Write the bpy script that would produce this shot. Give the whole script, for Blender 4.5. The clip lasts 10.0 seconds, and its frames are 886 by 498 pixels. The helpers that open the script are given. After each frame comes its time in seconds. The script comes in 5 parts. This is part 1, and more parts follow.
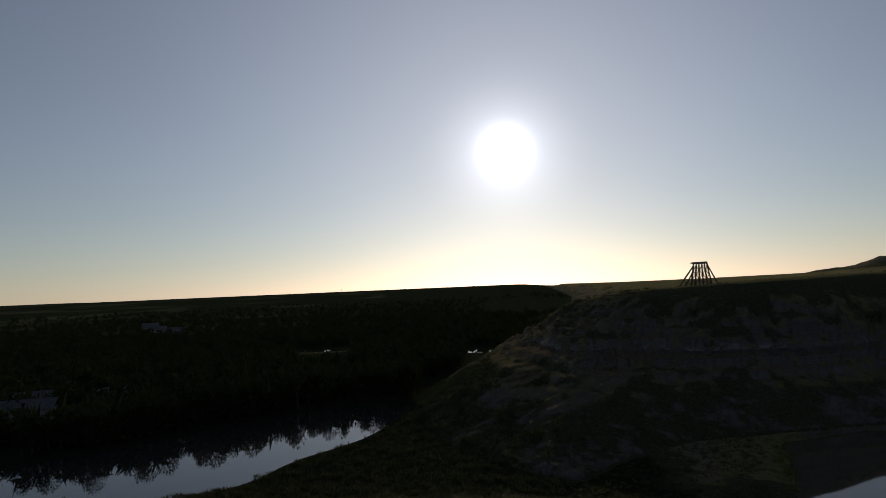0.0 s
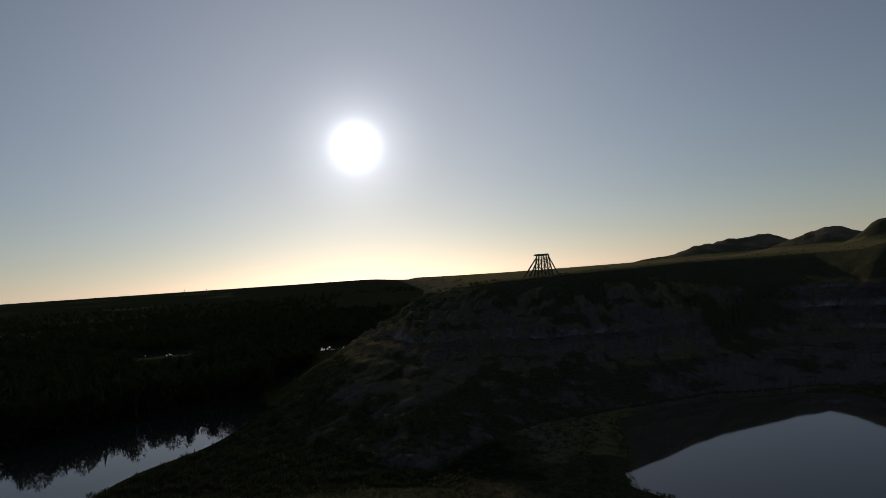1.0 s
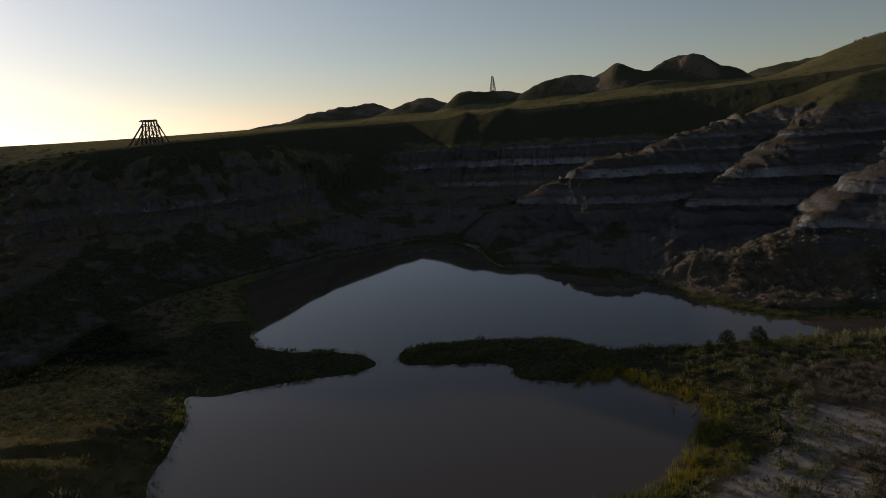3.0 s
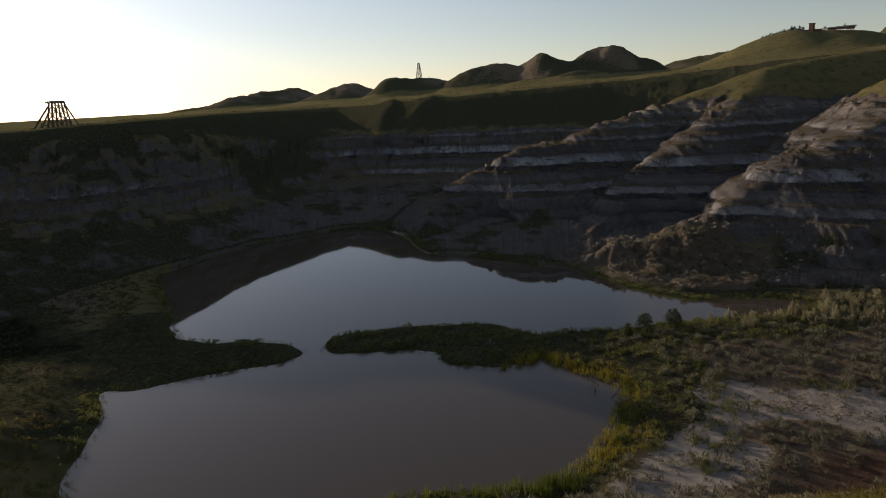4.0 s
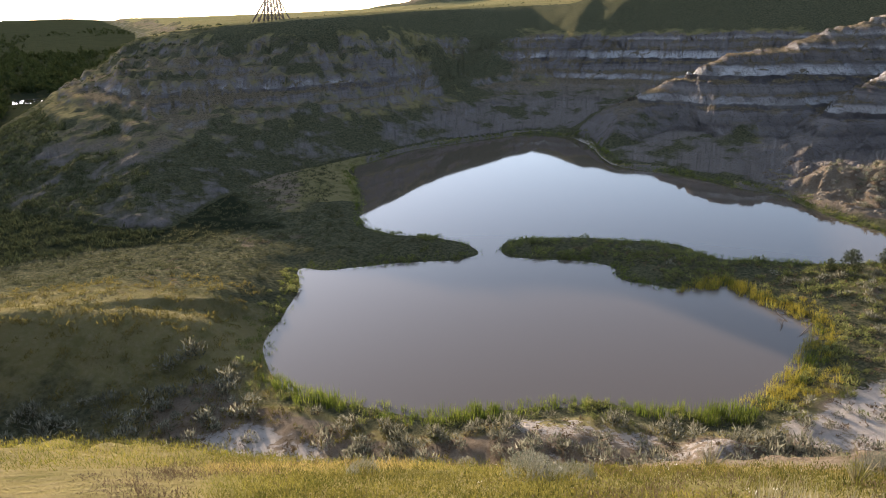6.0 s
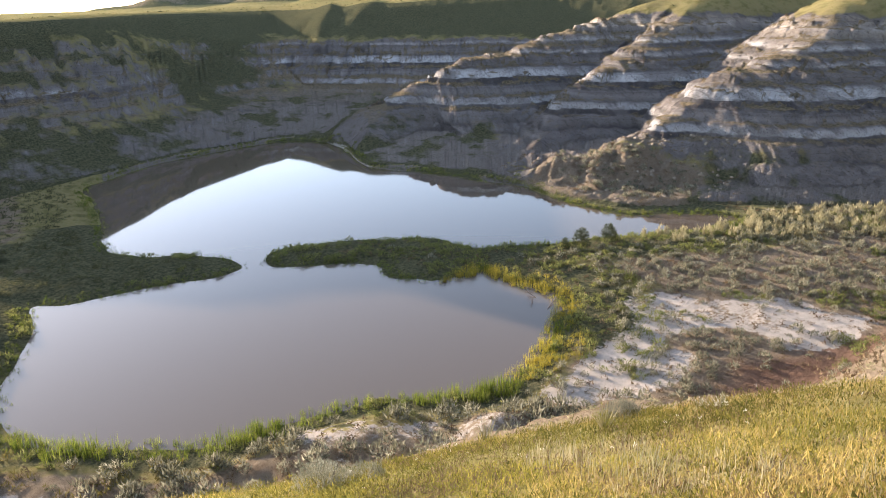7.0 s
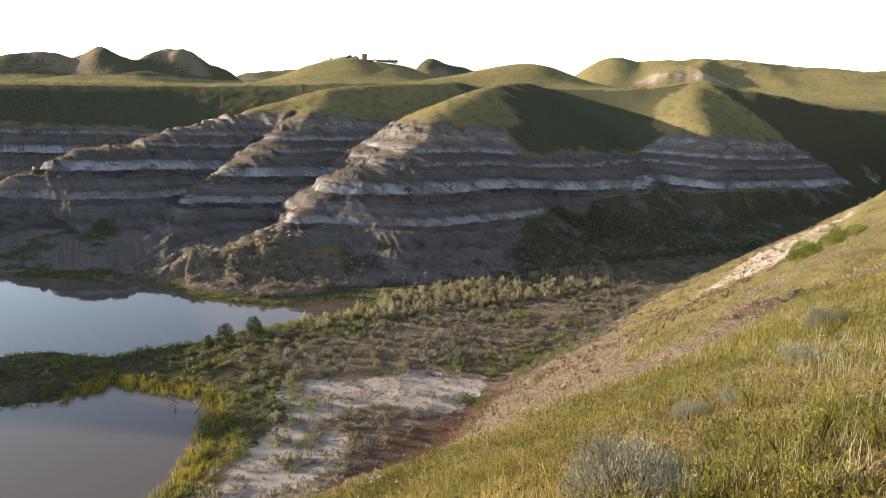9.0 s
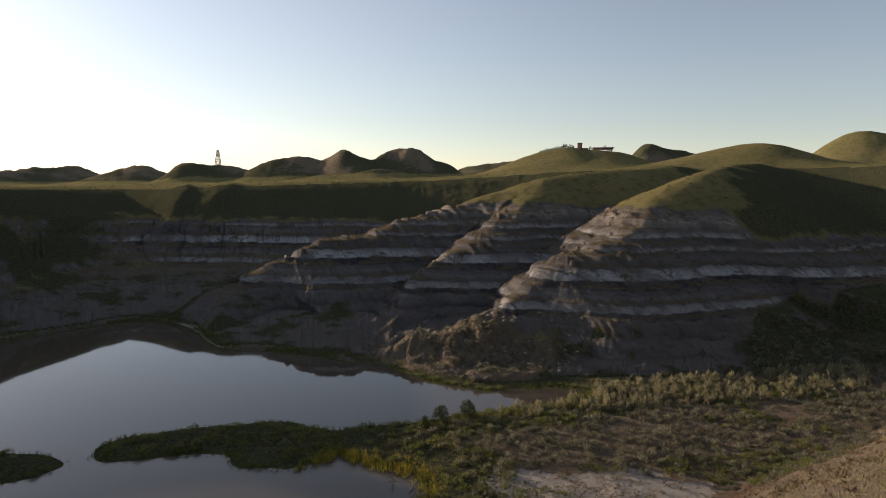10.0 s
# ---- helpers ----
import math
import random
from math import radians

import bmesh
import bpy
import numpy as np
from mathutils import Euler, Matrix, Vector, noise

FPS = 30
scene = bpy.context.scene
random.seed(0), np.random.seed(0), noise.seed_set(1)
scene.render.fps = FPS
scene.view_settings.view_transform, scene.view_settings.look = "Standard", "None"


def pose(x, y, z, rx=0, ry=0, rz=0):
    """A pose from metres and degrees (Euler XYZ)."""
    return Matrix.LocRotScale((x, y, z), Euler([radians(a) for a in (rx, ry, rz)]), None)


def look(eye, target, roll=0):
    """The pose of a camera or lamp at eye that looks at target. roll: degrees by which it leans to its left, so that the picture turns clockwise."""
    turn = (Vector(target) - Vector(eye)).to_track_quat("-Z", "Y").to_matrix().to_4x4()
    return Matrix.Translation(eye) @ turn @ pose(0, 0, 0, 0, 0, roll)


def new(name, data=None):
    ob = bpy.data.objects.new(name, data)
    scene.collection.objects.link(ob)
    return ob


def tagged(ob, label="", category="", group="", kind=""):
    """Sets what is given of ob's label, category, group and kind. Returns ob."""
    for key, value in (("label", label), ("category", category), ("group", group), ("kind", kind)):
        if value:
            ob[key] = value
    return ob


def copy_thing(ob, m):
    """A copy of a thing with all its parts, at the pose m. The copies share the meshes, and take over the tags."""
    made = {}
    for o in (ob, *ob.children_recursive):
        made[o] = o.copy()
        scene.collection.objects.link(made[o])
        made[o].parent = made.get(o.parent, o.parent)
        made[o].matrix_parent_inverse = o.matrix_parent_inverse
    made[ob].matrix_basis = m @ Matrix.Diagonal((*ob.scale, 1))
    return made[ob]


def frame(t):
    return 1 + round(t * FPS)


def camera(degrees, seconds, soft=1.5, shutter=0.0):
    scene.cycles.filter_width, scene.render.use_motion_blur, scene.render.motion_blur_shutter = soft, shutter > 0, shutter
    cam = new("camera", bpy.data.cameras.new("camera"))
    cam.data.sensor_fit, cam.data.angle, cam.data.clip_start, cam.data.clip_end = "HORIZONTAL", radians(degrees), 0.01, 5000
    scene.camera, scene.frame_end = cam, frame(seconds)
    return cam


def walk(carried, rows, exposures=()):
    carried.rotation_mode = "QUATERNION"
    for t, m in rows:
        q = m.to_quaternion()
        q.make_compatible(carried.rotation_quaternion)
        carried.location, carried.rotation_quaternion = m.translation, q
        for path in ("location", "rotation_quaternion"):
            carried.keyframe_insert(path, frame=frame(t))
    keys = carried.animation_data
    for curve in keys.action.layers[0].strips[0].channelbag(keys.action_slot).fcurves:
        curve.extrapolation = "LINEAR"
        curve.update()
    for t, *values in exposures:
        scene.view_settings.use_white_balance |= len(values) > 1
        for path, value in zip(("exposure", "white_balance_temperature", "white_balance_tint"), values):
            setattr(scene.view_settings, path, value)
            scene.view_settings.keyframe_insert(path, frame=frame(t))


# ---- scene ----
# ---------------------------------------------------------------- camera
EYE_Z = 30.0                      # eye above the pond's water, metres
PATH = [  # seconds, and the turn about x, y and z in degrees
    (0, 93.10, 2.44, -0.31),
    (0.5, 93.82, 2.34, -5.07),
    (1, 92.01, 3.84, -12.70),
    (1.5, 91.06, 3.65, -22.08),
    (2, 88.27, 4.24, -26.82),
    (2.5, 82.80, 4.01, -36.73),
    (3, 78.87, 3.49, -44.09),
    (3.2, 78.03, 3.30, -45.21),
    (3.75, 77.50, 2.60, -50.40),
    (4.3, 77.30, 2.00, -48.20),
    (4.5, 76.72, 2.09, -43.27),
    (5, 73.30, 0.73, -34.47),
    (5.2, 72.21, 0.78, -32.94),
    (5.75, 70.50, 1.60, -32.30),
    (6.3, 69.77, 2.01, -39.62),
    (6.5, 69.45, 1.75, -43.89),
    (7, 70.11, 0.82, -54.79),
    (7.5, 71.91, 0.74, -63.05),
    (8, 73.65, -0.32, -72.07),
    (8.5, 76.26, -3.21, -80.67),
    (9, 78.38, -2.90, -84.31),
    (9.5, 82.30, -1.49, -81.18),
    (10, 85.05, -0.95, -66.53),
]
EXPOSURES = [  # seconds, stops, kelvin, tint
    (0.0, -1.3, 6150, 15), (0.5, -1.5, 6100, 14), (1.0, -1.55, 6100, 14), (2.0, -1.5, 6250, 16), (2.6, -1.55, 6300, 15), (3.1, -0.9, 6400, 16), (4.4, -0.05, 6700, 18), (5.1, 0.5, 6600, 18), (6.4, 2.35, 6400, 17),
    (7.5, 2.5, 6400, 17), (8.2, 2.4, 6500, 16), (9.0, 1.85, 6600, 14), (9.6, 0.9, 7000, 18), (10.0, 0.45, 6950, 18)]
cam = camera(66.2, 10.0, soft=0.6)
walk(cam, [(t, pose(0, 0, EYE_Z, rx, ry, rz)) for t, rx, ry, rz in PATH], EXPOSURES)

# ---------------------------------------------------------------- sun and sky
SUN_AZ, SUN_EL = 6.05, 11.0        # degrees clockwise from +y, and above the horizon
world = bpy.data.worlds.new("sky")
scene.world = world
world.use_nodes = True
wt = world.node_tree
sky = wt.nodes.new("ShaderNodeTexSky")
sky.sky_type, sky.sun_disc = "NISHITA", False
sky.sun_elevation, sky.sun_rotation = radians(SUN_EL), radians(SUN_AZ)
sky.air_density, sky.dust_density, sky.ozone_density, sky.altitude = 1.0, 0.25, 1.4, 700
wt.nodes["Background"].inputs[1].default_value = 0.114
sun_way = Vector((math.sin(radians(SUN_AZ)) * math.cos(radians(SUN_EL)), math.cos(radians(SUN_AZ)) * math.cos(radians(SUN_EL)), math.sin(radians(SUN_EL))))
# the sun itself, blurred by haze: a small bright disc with a soft rim
coord = wt.nodes.new("ShaderNodeTexCoord")
dot = wt.nodes.new("ShaderNodeVectorMath")
dot.operation = "DOT_PRODUCT"
dot.inputs[1].default_value = sun_way
wt.links.new(coord.outputs["Generated"], dot.inputs[0])
halo = None
ahead = wt.nodes.new("ShaderNodeMath")
ahead.operation = "MAXIMUM"
ahead.inputs[1].default_value = 0.0
wt.links.new(dot.outputs["Value"], ahead.inputs[0])
for sharp, bright in ((3000, 45.0), (420, 9.0), (14, 3.2), (3, 1.8)):
    power, times = wt.nodes.new("ShaderNodeMath"), wt.nodes.new("ShaderNodeMath")
    power.operation, times.operation = "POWER", "MULTIPLY_ADD"
    power.inputs[1].default_value, times.inputs[1].default_value, times.inputs[2].default_value = sharp, bright, 0.0
    wt.links.new(ahead.outputs[0], power.inputs[0])
    wt.links.new(power.outputs[0], times.inputs[0])
    if halo is not None:
        wt.links.new(halo.outputs[0], times.inputs[2])
    halo = times
lift = wt.nodes.new("ShaderNodeVectorMath")
lift.operation = "SCALE"
lift.inputs[0].default_value = (0.96, 0.965, 0.975)
wt.links.new(halo.outputs[0], lift.inputs["Scale"])
both = wt.nodes.new("ShaderNodeVectorMath")
both.operation = "ADD"
pale = wt.nodes.new("ShaderNodeHueSaturation")
pale.inputs["Saturation"].default_value = 0.76
wt.links.new(sky.outputs[0], pale.inputs["Color"])
wt.links.new(pale.outputs[0], both.inputs[0])
wt.links.new(lift.outputs[0], both.inputs[1])
wt.links.new(both.outputs[0], wt.nodes["Background"].inputs[0])
sun_data = bpy.data.lights.new("sun", "SUN")
sun_data.energy, sun_data.angle, sun_data.color = 4.3, radians(0.53), (1.0, 0.83, 0.62)
sun = new("sun", sun_data)
sun.matrix_world = look(sun_way * 900, (0, 0, 0))


# ---------------------------------------------------------------- noise and plan arithmetic
def lattice(ix, iy, seed):
    h = (ix.astype(np.int64) * 374761393 + iy.astype(np.int64) * 668265263 + seed * 974634777) & 0x7FFFFFFF
    h = ((h ^ (h >> 13)) * 1274126177) & 0x7FFFFFFF
    return ((h ^ (h >> 16)) & 0xFFFF) / 65535.0


def vnoise(x, y, seed=0):
    """Smooth noise from -1 to 1."""
    ix, iy = np.floor(x), np.floor(y)
    fx, fy = x - ix, y - iy
    fx, fy = fx * fx * (3 - 2 * fx), fy * fy * (3 - 2 * fy)
    a, b = lattice(ix, iy, seed), lattice(ix + 1, iy, seed)
    c, d = lattice(ix, iy + 1, seed), lattice(ix + 1, iy + 1, seed)
    return 2 * (a + (b - a) * fx + (c - a) * fy + (a - b - c + d) * fx * fy) - 1


def fbm(x, y, octaves=4, seed=0):
    total, gain, norm = 0.0, 1.0, 0.0
    for k in range(octaves):
        total = total + gain * vnoise(x * 2 ** k + 17.3 * k, y * 2 ** k - 9.1 * k, seed + k)
        norm, gain = norm + gain, gain * 0.5
    return total / norm


def rounded(points, rounds=2, closed=True):
    """A polygon with its corners cut, so that shores and rims bend softly."""
    p = np.array(points, float)
    for _ in range(rounds):
        q = np.roll(p, -1, 0) if closed else p[1:]
        b = p if closed else p[:-1]
        out = np.empty((2 * len(b), p.shape[1]))
        out[0::2], out[1::2] = 0.75 * b + 0.25 * q, 0.25 * b + 0.75 * q
        p = out if closed else np.vstack([p[:1], out, p[-1:]])
    return p


def line_distance(x, y, line, closed=False):
    """Distance to a line in plan, the line's third column at the nearest place, and the way along it (fanning out round its ends)."""
    best, value, along = np.full(x.shape, 1e9), np.zeros(x.shape), np.zeros(x.shape)
    n, run = len(line), 0.0
    for i in range(n if closed else n - 1):
        a, b = line[i], line[(i + 1) % n]
        dx, dy = b[0] - a[0], b[1] - a[1]
        length = math.hypot(dx, dy) + 1e-9
        w = ((x - a[0]) * dx + (y - a[1]) * dy) / length
        u = np.clip(w / length, 0, 1)
        ex, ey = x - a[0] - u * dx, y - a[1] - u * dy
        d = np.hypot(ex, ey)
        near = d < best
        best = np.where(near, d, best)
        if len(a) > 2:
            value = np.where(near, a[2] + u * (b[2] - a[2]), value)
            over = w - u * length
            turn = np.arctan2(over, (ex * dy - ey * dx) / length + 1e-6)
            along = np.where(near, run + u * length + (np.abs(over) > 1e-6) * 9 * turn, along)
        run += length
    return best, value, along


def weighted(x, y, line):
    """The line's heights, spread smoothly over the plan."""
    total, norm = 0.0, 0.0
    for p in line:
        w = 1 / (((x - p[0]) ** 2 + (y - p[1]) ** 2) ** 1.5 + 30)
        total, norm = total + w * p[2], norm + w
    return total / norm


def inside(x, y, poly):
    hit = np.zeros(x.shape, bool)
    n = len(poly)
    for i in range(n):
        ax, ay, bx, by = poly[i][0], poly[i][1], poly[(i + 1) % n][0], poly[(i + 1) % n][1]
        if ay != by:
            hit ^= ((ay > y) != (by > y)) & (x < (bx - ax) * (y - ay) / (by - ay) + ax)
    return hit


def signed(x, y, poly, reach=170.0):
    """Distance to a polygon's edge, negative inside; places farther than the reach from its box are given the reach."""
    lo, hi = poly[:, :2].min(0) - reach, poly[:, :2].max(0) + reach
    near = (x > lo[0]) & (x < hi[0]) & (y > lo[1]) & (y < hi[1])
    out = np.full(x.shape, reach)
    if near.any():
        u, v = x[near], y[near]
        d, _, _ = line_distance(u, v, poly[:, :2], True)
        out[near] = np.where(inside(u, v, poly), -d, d)
    return np.minimum(out, reach)


def step(a, b, v):
    u = np.clip((v - a) / (b - a), 0, 1)
    return u * u * (3 - 2 * u)


# ---------------------------------------------------------------- the plan
def bearings(rows):
    """Plan points and heights from bearings in degrees, distances and heights."""
    return [(d * math.sin(radians(az)), d * math.cos(radians(az)), h) for az, d, h in rows]


# far shore of the pond
FAR_SHORE = bearings([(77.5, 104.5, 0), (74, 103, 0), (72, 101, 0), (69.3, 100, 0), (68, 102, 0), (66, 104.5, 0), (64.3, 107.5, 0), (62.2, 114, 0), (59.7, 117, 0), (57, 120, 0), (54, 124.5, 0), (51.5, 127.5, 0), (49.3, 128.5, 0),
                      (48.2, 131, 0), (46.7, 146, 0), (45.5, 156, 0), (44.2, 160, 0), (42, 162.5, 0), (39.5, 161.5, 0), (37.2, 157.5, 0), (34.8, 154, 0), (32.4, 150, 0), (30, 144, 0), (27.7, 138, 0),
                      (25.9, 133, 0), (26.2, 124, 0), (26.8, 110, 0), (26.7, 96, 0)])
FAR_POND = [(px, py) for px, py, _ in FAR_SHORE]
POND = rounded([
    (28, 76), (26, 69), (21, 62), (17, 56), (15.5, 49), (19.5, 44), (23, 38.5), (27, 36.5), (32.5, 34), (36, 31), (41, 24.5), (46, 24.5),
    (51.5, 25), (58, 27), (62.5, 29), (62.5, 36), (64.5, 40), (60, 41), (57, 44), (56, 48), (59, 51), (55, 57), (50.5, 61.5), (52, 65),
    (56.5, 66), (63.5, 61.5), (70.5, 52.5), (70, 47), (70.5, 44.5), (74, 40.5), (79, 35.5), (88, 28), (94, 21.5), (101, 18.5)]
    + FAR_POND + [(43, 83), (44.5, 77.5), (49, 74), (50, 66), (47, 64), (40.5, 67.5), (34.5, 70.5), (31, 72)], 2)
RIVER = rounded([(-150, 30), (-75, 74), (-40, 104), (-31.5, 109), (-27.5, 123), (-20.5, 132), (-15.5, 140), (-10, 160), (-8, 174), (-15, 180), (-26, 176), (-38, 168), (-50, 156), (-62, 143), (-76, 130), (-98, 112), (-220, 80)], 2)
POOLS = [rounded([(10, 300), (20, 297), (24, 309), (13, 313)]), rounded([(-78, 340), (-58, 336), (-46, 341), (-58, 349), (-74, 349)]), rounded([(62, 790), (84, 770), (128, 860), (124, 905), (96, 880), (74, 830)])]
# plateau lip: x, y, height
RIM = rounded([(760, 4600, 2), (330, 1400, 10), (150, 520, 18), (105, 360, 20)] + bearings([
    (13.0, 262, 22.0), (10.8, 226, 22.8), (11.2, 211, 24.6), (14.8, 203, 26.6), (19.3, 196, 27.4), (25.4, 190, 28.3), (27.3, 198, 28.4), (29.7, 216, 28.6), (32.1, 230, 28.8),
    (34.6, 243, 28.8), (37, 256, 28.8), (39.5, 277, 28.8), (41.6, 286, 28.9), (44.3, 272, 29.2), (46.7, 258, 29.8), (49, 253, 30.4), (51.5, 250, 31.2),
    (55, 251, 31.9), (59.3, 256, 32.8), (63.75, 261, 33.8), (68.3, 264, 35.1), (72, 266, 36.5), (77, 262, 38.5), (82, 258, 39.0), (87, 262, 39.4), (91, 268, 39.8),
    (95, 271, 40.2), (98, 270, 40.8), (101, 265, 42.0), (104.5, 262, 43.5), (109, 262, 41.5), (113, 282, 38.0), (117, 320, 38.0), (122, 420, 45)]) + [(700, -430, 55), (1500, -930, 80)], 1, False)
PLATEAU = np.vstack([RIM, [(4600, -2700, 80), (4600, 4600, 80)]])
# foot of the cliffs
FOOT = rounded([(700, 4600, 5), (270, 1400, 4), (105, 520, 3), (55, 360, 3)] + bearings([
    (4.5, 270, 2.5), (0.5, 214, 2.2), (-2.5, 180, 1.2), (-2.5, 152, 1.0), (1, 126, 1.0), (5, 109, 1.2), (9, 101, 1.4), (12, 104, 1.2), (15, 113, 1.0), (18, 124, 1.0), (21.5, 133, 1.0)])
    + [(x * 1.02, y * 1.02, 0.9) for x, y, _ in FAR_SHORE[23:2:-1]] + bearings([
    (72, 104, 1.0), (75.5, 106.5, 1.0), (79, 109, 1.2), (83, 111, 1.5), (89, 116, 1.5), (95.6, 127, 1.8), (100.5, 140, 2), (107, 160, 2.5), (115, 188, 3), (120, 236, 5), (123, 324, 8)])
    + [(380, -265, 14), (680, -460, 30), (1500, -980, 50)], 1, False)
# badland spurs: the steepness of their sides, how far bare rock climbs them, and the crest (bearing, distance, height)
SPURS = [(k, rocky, rounded(bearings(c), 2, False)) for k, rocky, c in (
    (0.62, 1.0, [(47.8, 150, 4.5), (49.4, 162, 8.8), (52, 167, 11.8), (54, 168, 14.2), (55, 168.5, 15.6), (57.7, 173, 17.2), (60, 179, 19.0), (63.6, 188, 22.9), (67.3, 196, 25.6), (72, 207, 31.0), (75, 214, 34.6), (79.5, 228, 37.2), (83.5, 246, 38.6), (85, 264, 39.5)]),
    (0.62, 1.0, [(63.0, 140, 3.5), (63.9, 149, 8.2), (65.3, 155, 11.7), (67.7, 162, 16.0), (70, 167, 18.8), (72.3, 184, 24.6), (75, 206, 32.0)]),
    (0.58, 1.0, [(60.6, 117.5, 1.7), (64.2, 121, 4.7), (68, 119.5, 6.2), (71.5, 125, 8.4), (73.8, 130, 11.0), (75, 132, 12.9), (76.2, 134.5, 15.1), (77.5, 139, 18.2), (80.2, 147, 20.3), (82, 155, 22.8), (83, 168, 28.0), (84.5, 176, 32.0),
            (87.2, 190, 35.6), (88.9, 206, 37.8), (90.2, 232, 39.4), (90.8, 264, 41)]),
    (0.62, 0.9, [(104.5, 268, 45), (104.5, 240, 38), (105, 221, 31), (105.4, 210, 26.5), (105.8, 201, 18.5), (106, 190, 11)]),
    (0.60, 0.0, [(46.2, 262, 29.8), (45.6, 249, 27.2), (45.0, 238, 23.5), (44.6, 226, 17)]),
    (0.60, 0.0, [(49.2, 256, 30.4), (48.6, 246, 28), (48.0, 236, 24), (47.6, 225, 18)]),
)]
# share of the cliff's height against the share of the way from foot to lip
FACE = ((0, 0.14, 0.30, 0.42, 0.50, 0.57, 0.64, 0.72, 0.82, 0.92, 1.0), (0, 0.055, 0.12, 0.19, 0.27, 0.37, 0.49, 0.62, 0.78, 0.93, 1.0))
# the bluff's even slope, likewise
BLUFF = ((0, 0.08, 0.5, 0.9, 1.0), (0, 0.06, 0.49, 0.93, 1.0))
# heights of the ledges on which the hard beds end, and the beds between them drawn steeper
LEDGES = (4.7, 7.4, 9.6, 12.0, 15.4, 17.2, 19.3, 22.0, 24.0)
LEDGE_IN = [0.0] + [v for z in LEDGES for v in (z - 0.1, z + 1.0)] + [40.0]
LEDGE_OUT = [0.0] + [v for z in LEDGES for v in (z + 0.1, z + 0.42)] + [40.0]
# hills on and beyond the plateau: bearing, distance, rise, spread across and along
HILLS = [
    (92.6, 285, 8.0, 15, 26), (88.5, 300, 6.5, 22, 22), (77.2, 436, 11.0, 28, 36), (73.6, 430, 6.0, 22, 36), (81.0, 450, 8.0, 24, 36), (82.6, 640, 17, 14, 40), (84.6, 640, 14, 22, 40), (87.5, 660, 14, 34, 40),
    (58.1, 720, 22, 14, 22), (62.1, 735, 23, 17, 26), (64.4, 715, 28, 17, 26), (60.0, 700, 17, 26, 22), (56.4, 735, 13, 18, 24), (54.6, 740, 15, 20, 24), (52.3, 750, 18, 24, 24), (66.8, 720, 13, 14, 22), (61.5, 610, 9, 24, 16), (57.0, 620, 6, 24, 16),
    (48.8, 790, 18, 32, 24), (45.8, 800, 18, 22, 22), (42.3, 1100, 27, 50, 60), (38.2, 1300, 29, 50, 80), (35.6, 1250, 15, 36, 60), (33.2, 1200, 17, 40, 60), (30.5, 1300, 10, 50, 60),
    (97.2, 560, 19, 24, 40), (103, 580, 22, 50, 50), (109, 600, 15, 50, 60), (115, 620, 18, 60, 80), (119, 640, 14, 30, 60), (63.4, 725, 2.5, 40, 30), (70.0, 900, 18, 60, 60), (74, 900, 14, 40, 60),
]
SILT = [rounded([(64, 23), (68, 20), (68, 15), (74, 9), (72, 4), (73, 0.5), (67, 0.5), (60, 6), (63, 9), (62, 12), (58, 15.5), (56, 13), (52, 11.5), (46, 14), (40, 20.5), (48, 22), (54, 21.5), (58, 19)], 2),
        rounded([(25.5, 33), (29, 33.6), (32, 30), (37, 24.5), (35, 22), (30, 28)], 2), rounded([(7.2, 43.4), (9.6, 41.6), (13, 41.4), (13.4, 44), (10.5, 45.2), (8, 45.4)], 1),
        rounded([(2.6, 45), (5.4, 44.2), (6.4, 45.6), (4, 47)], 1), rounded([(10.8, 39.4), (14.6, 37), (16, 39), (13.2, 40.8)], 1), rounded([(31, 23.7), (34.6, 19.4), (37.8, 20), (37, 23.2), (34, 24.6)], 1)]
RED_SOIL = rounded([(69, 1), (74, -4), (64, -3), (52, 2), (45, 7.5), (47, 11.5), (55, 9.5), (61, 6.5)], 2)
GREEN_BRUSH = rounded([(73.5, 7.5), (81, 0.5), (90, -9), (84, -14), (73, -4), (73, 2)], 2)
TRAIL = rounded([(-12, 90), (2.7, 102), (9, 104), (13, 103), (21, 101)], 2, False)
MOUND = rounded([(-45, 72, 7), (-14, 68, 5.5), (2, 66, 4.4), (11, 61, 3.0), (15, 56, 1.4)], 2, False)


def past_brow(x, y):
    """Metres beyond the brow where the near grass ends, and the bearing."""
    bearing = np.degrees(np.arctan2(x, y + 1e-6))
    return np.hypot(x, y) - np.interp(bearing, [40, 55, 63, 71.5, 81, 90, 97, 103, 107, 112, 118], [10.5, 9.8, 9.4, 9.2, 8.8, 9.4, 10.6, 11.8, 12.2, 15.4, 24]), bearing


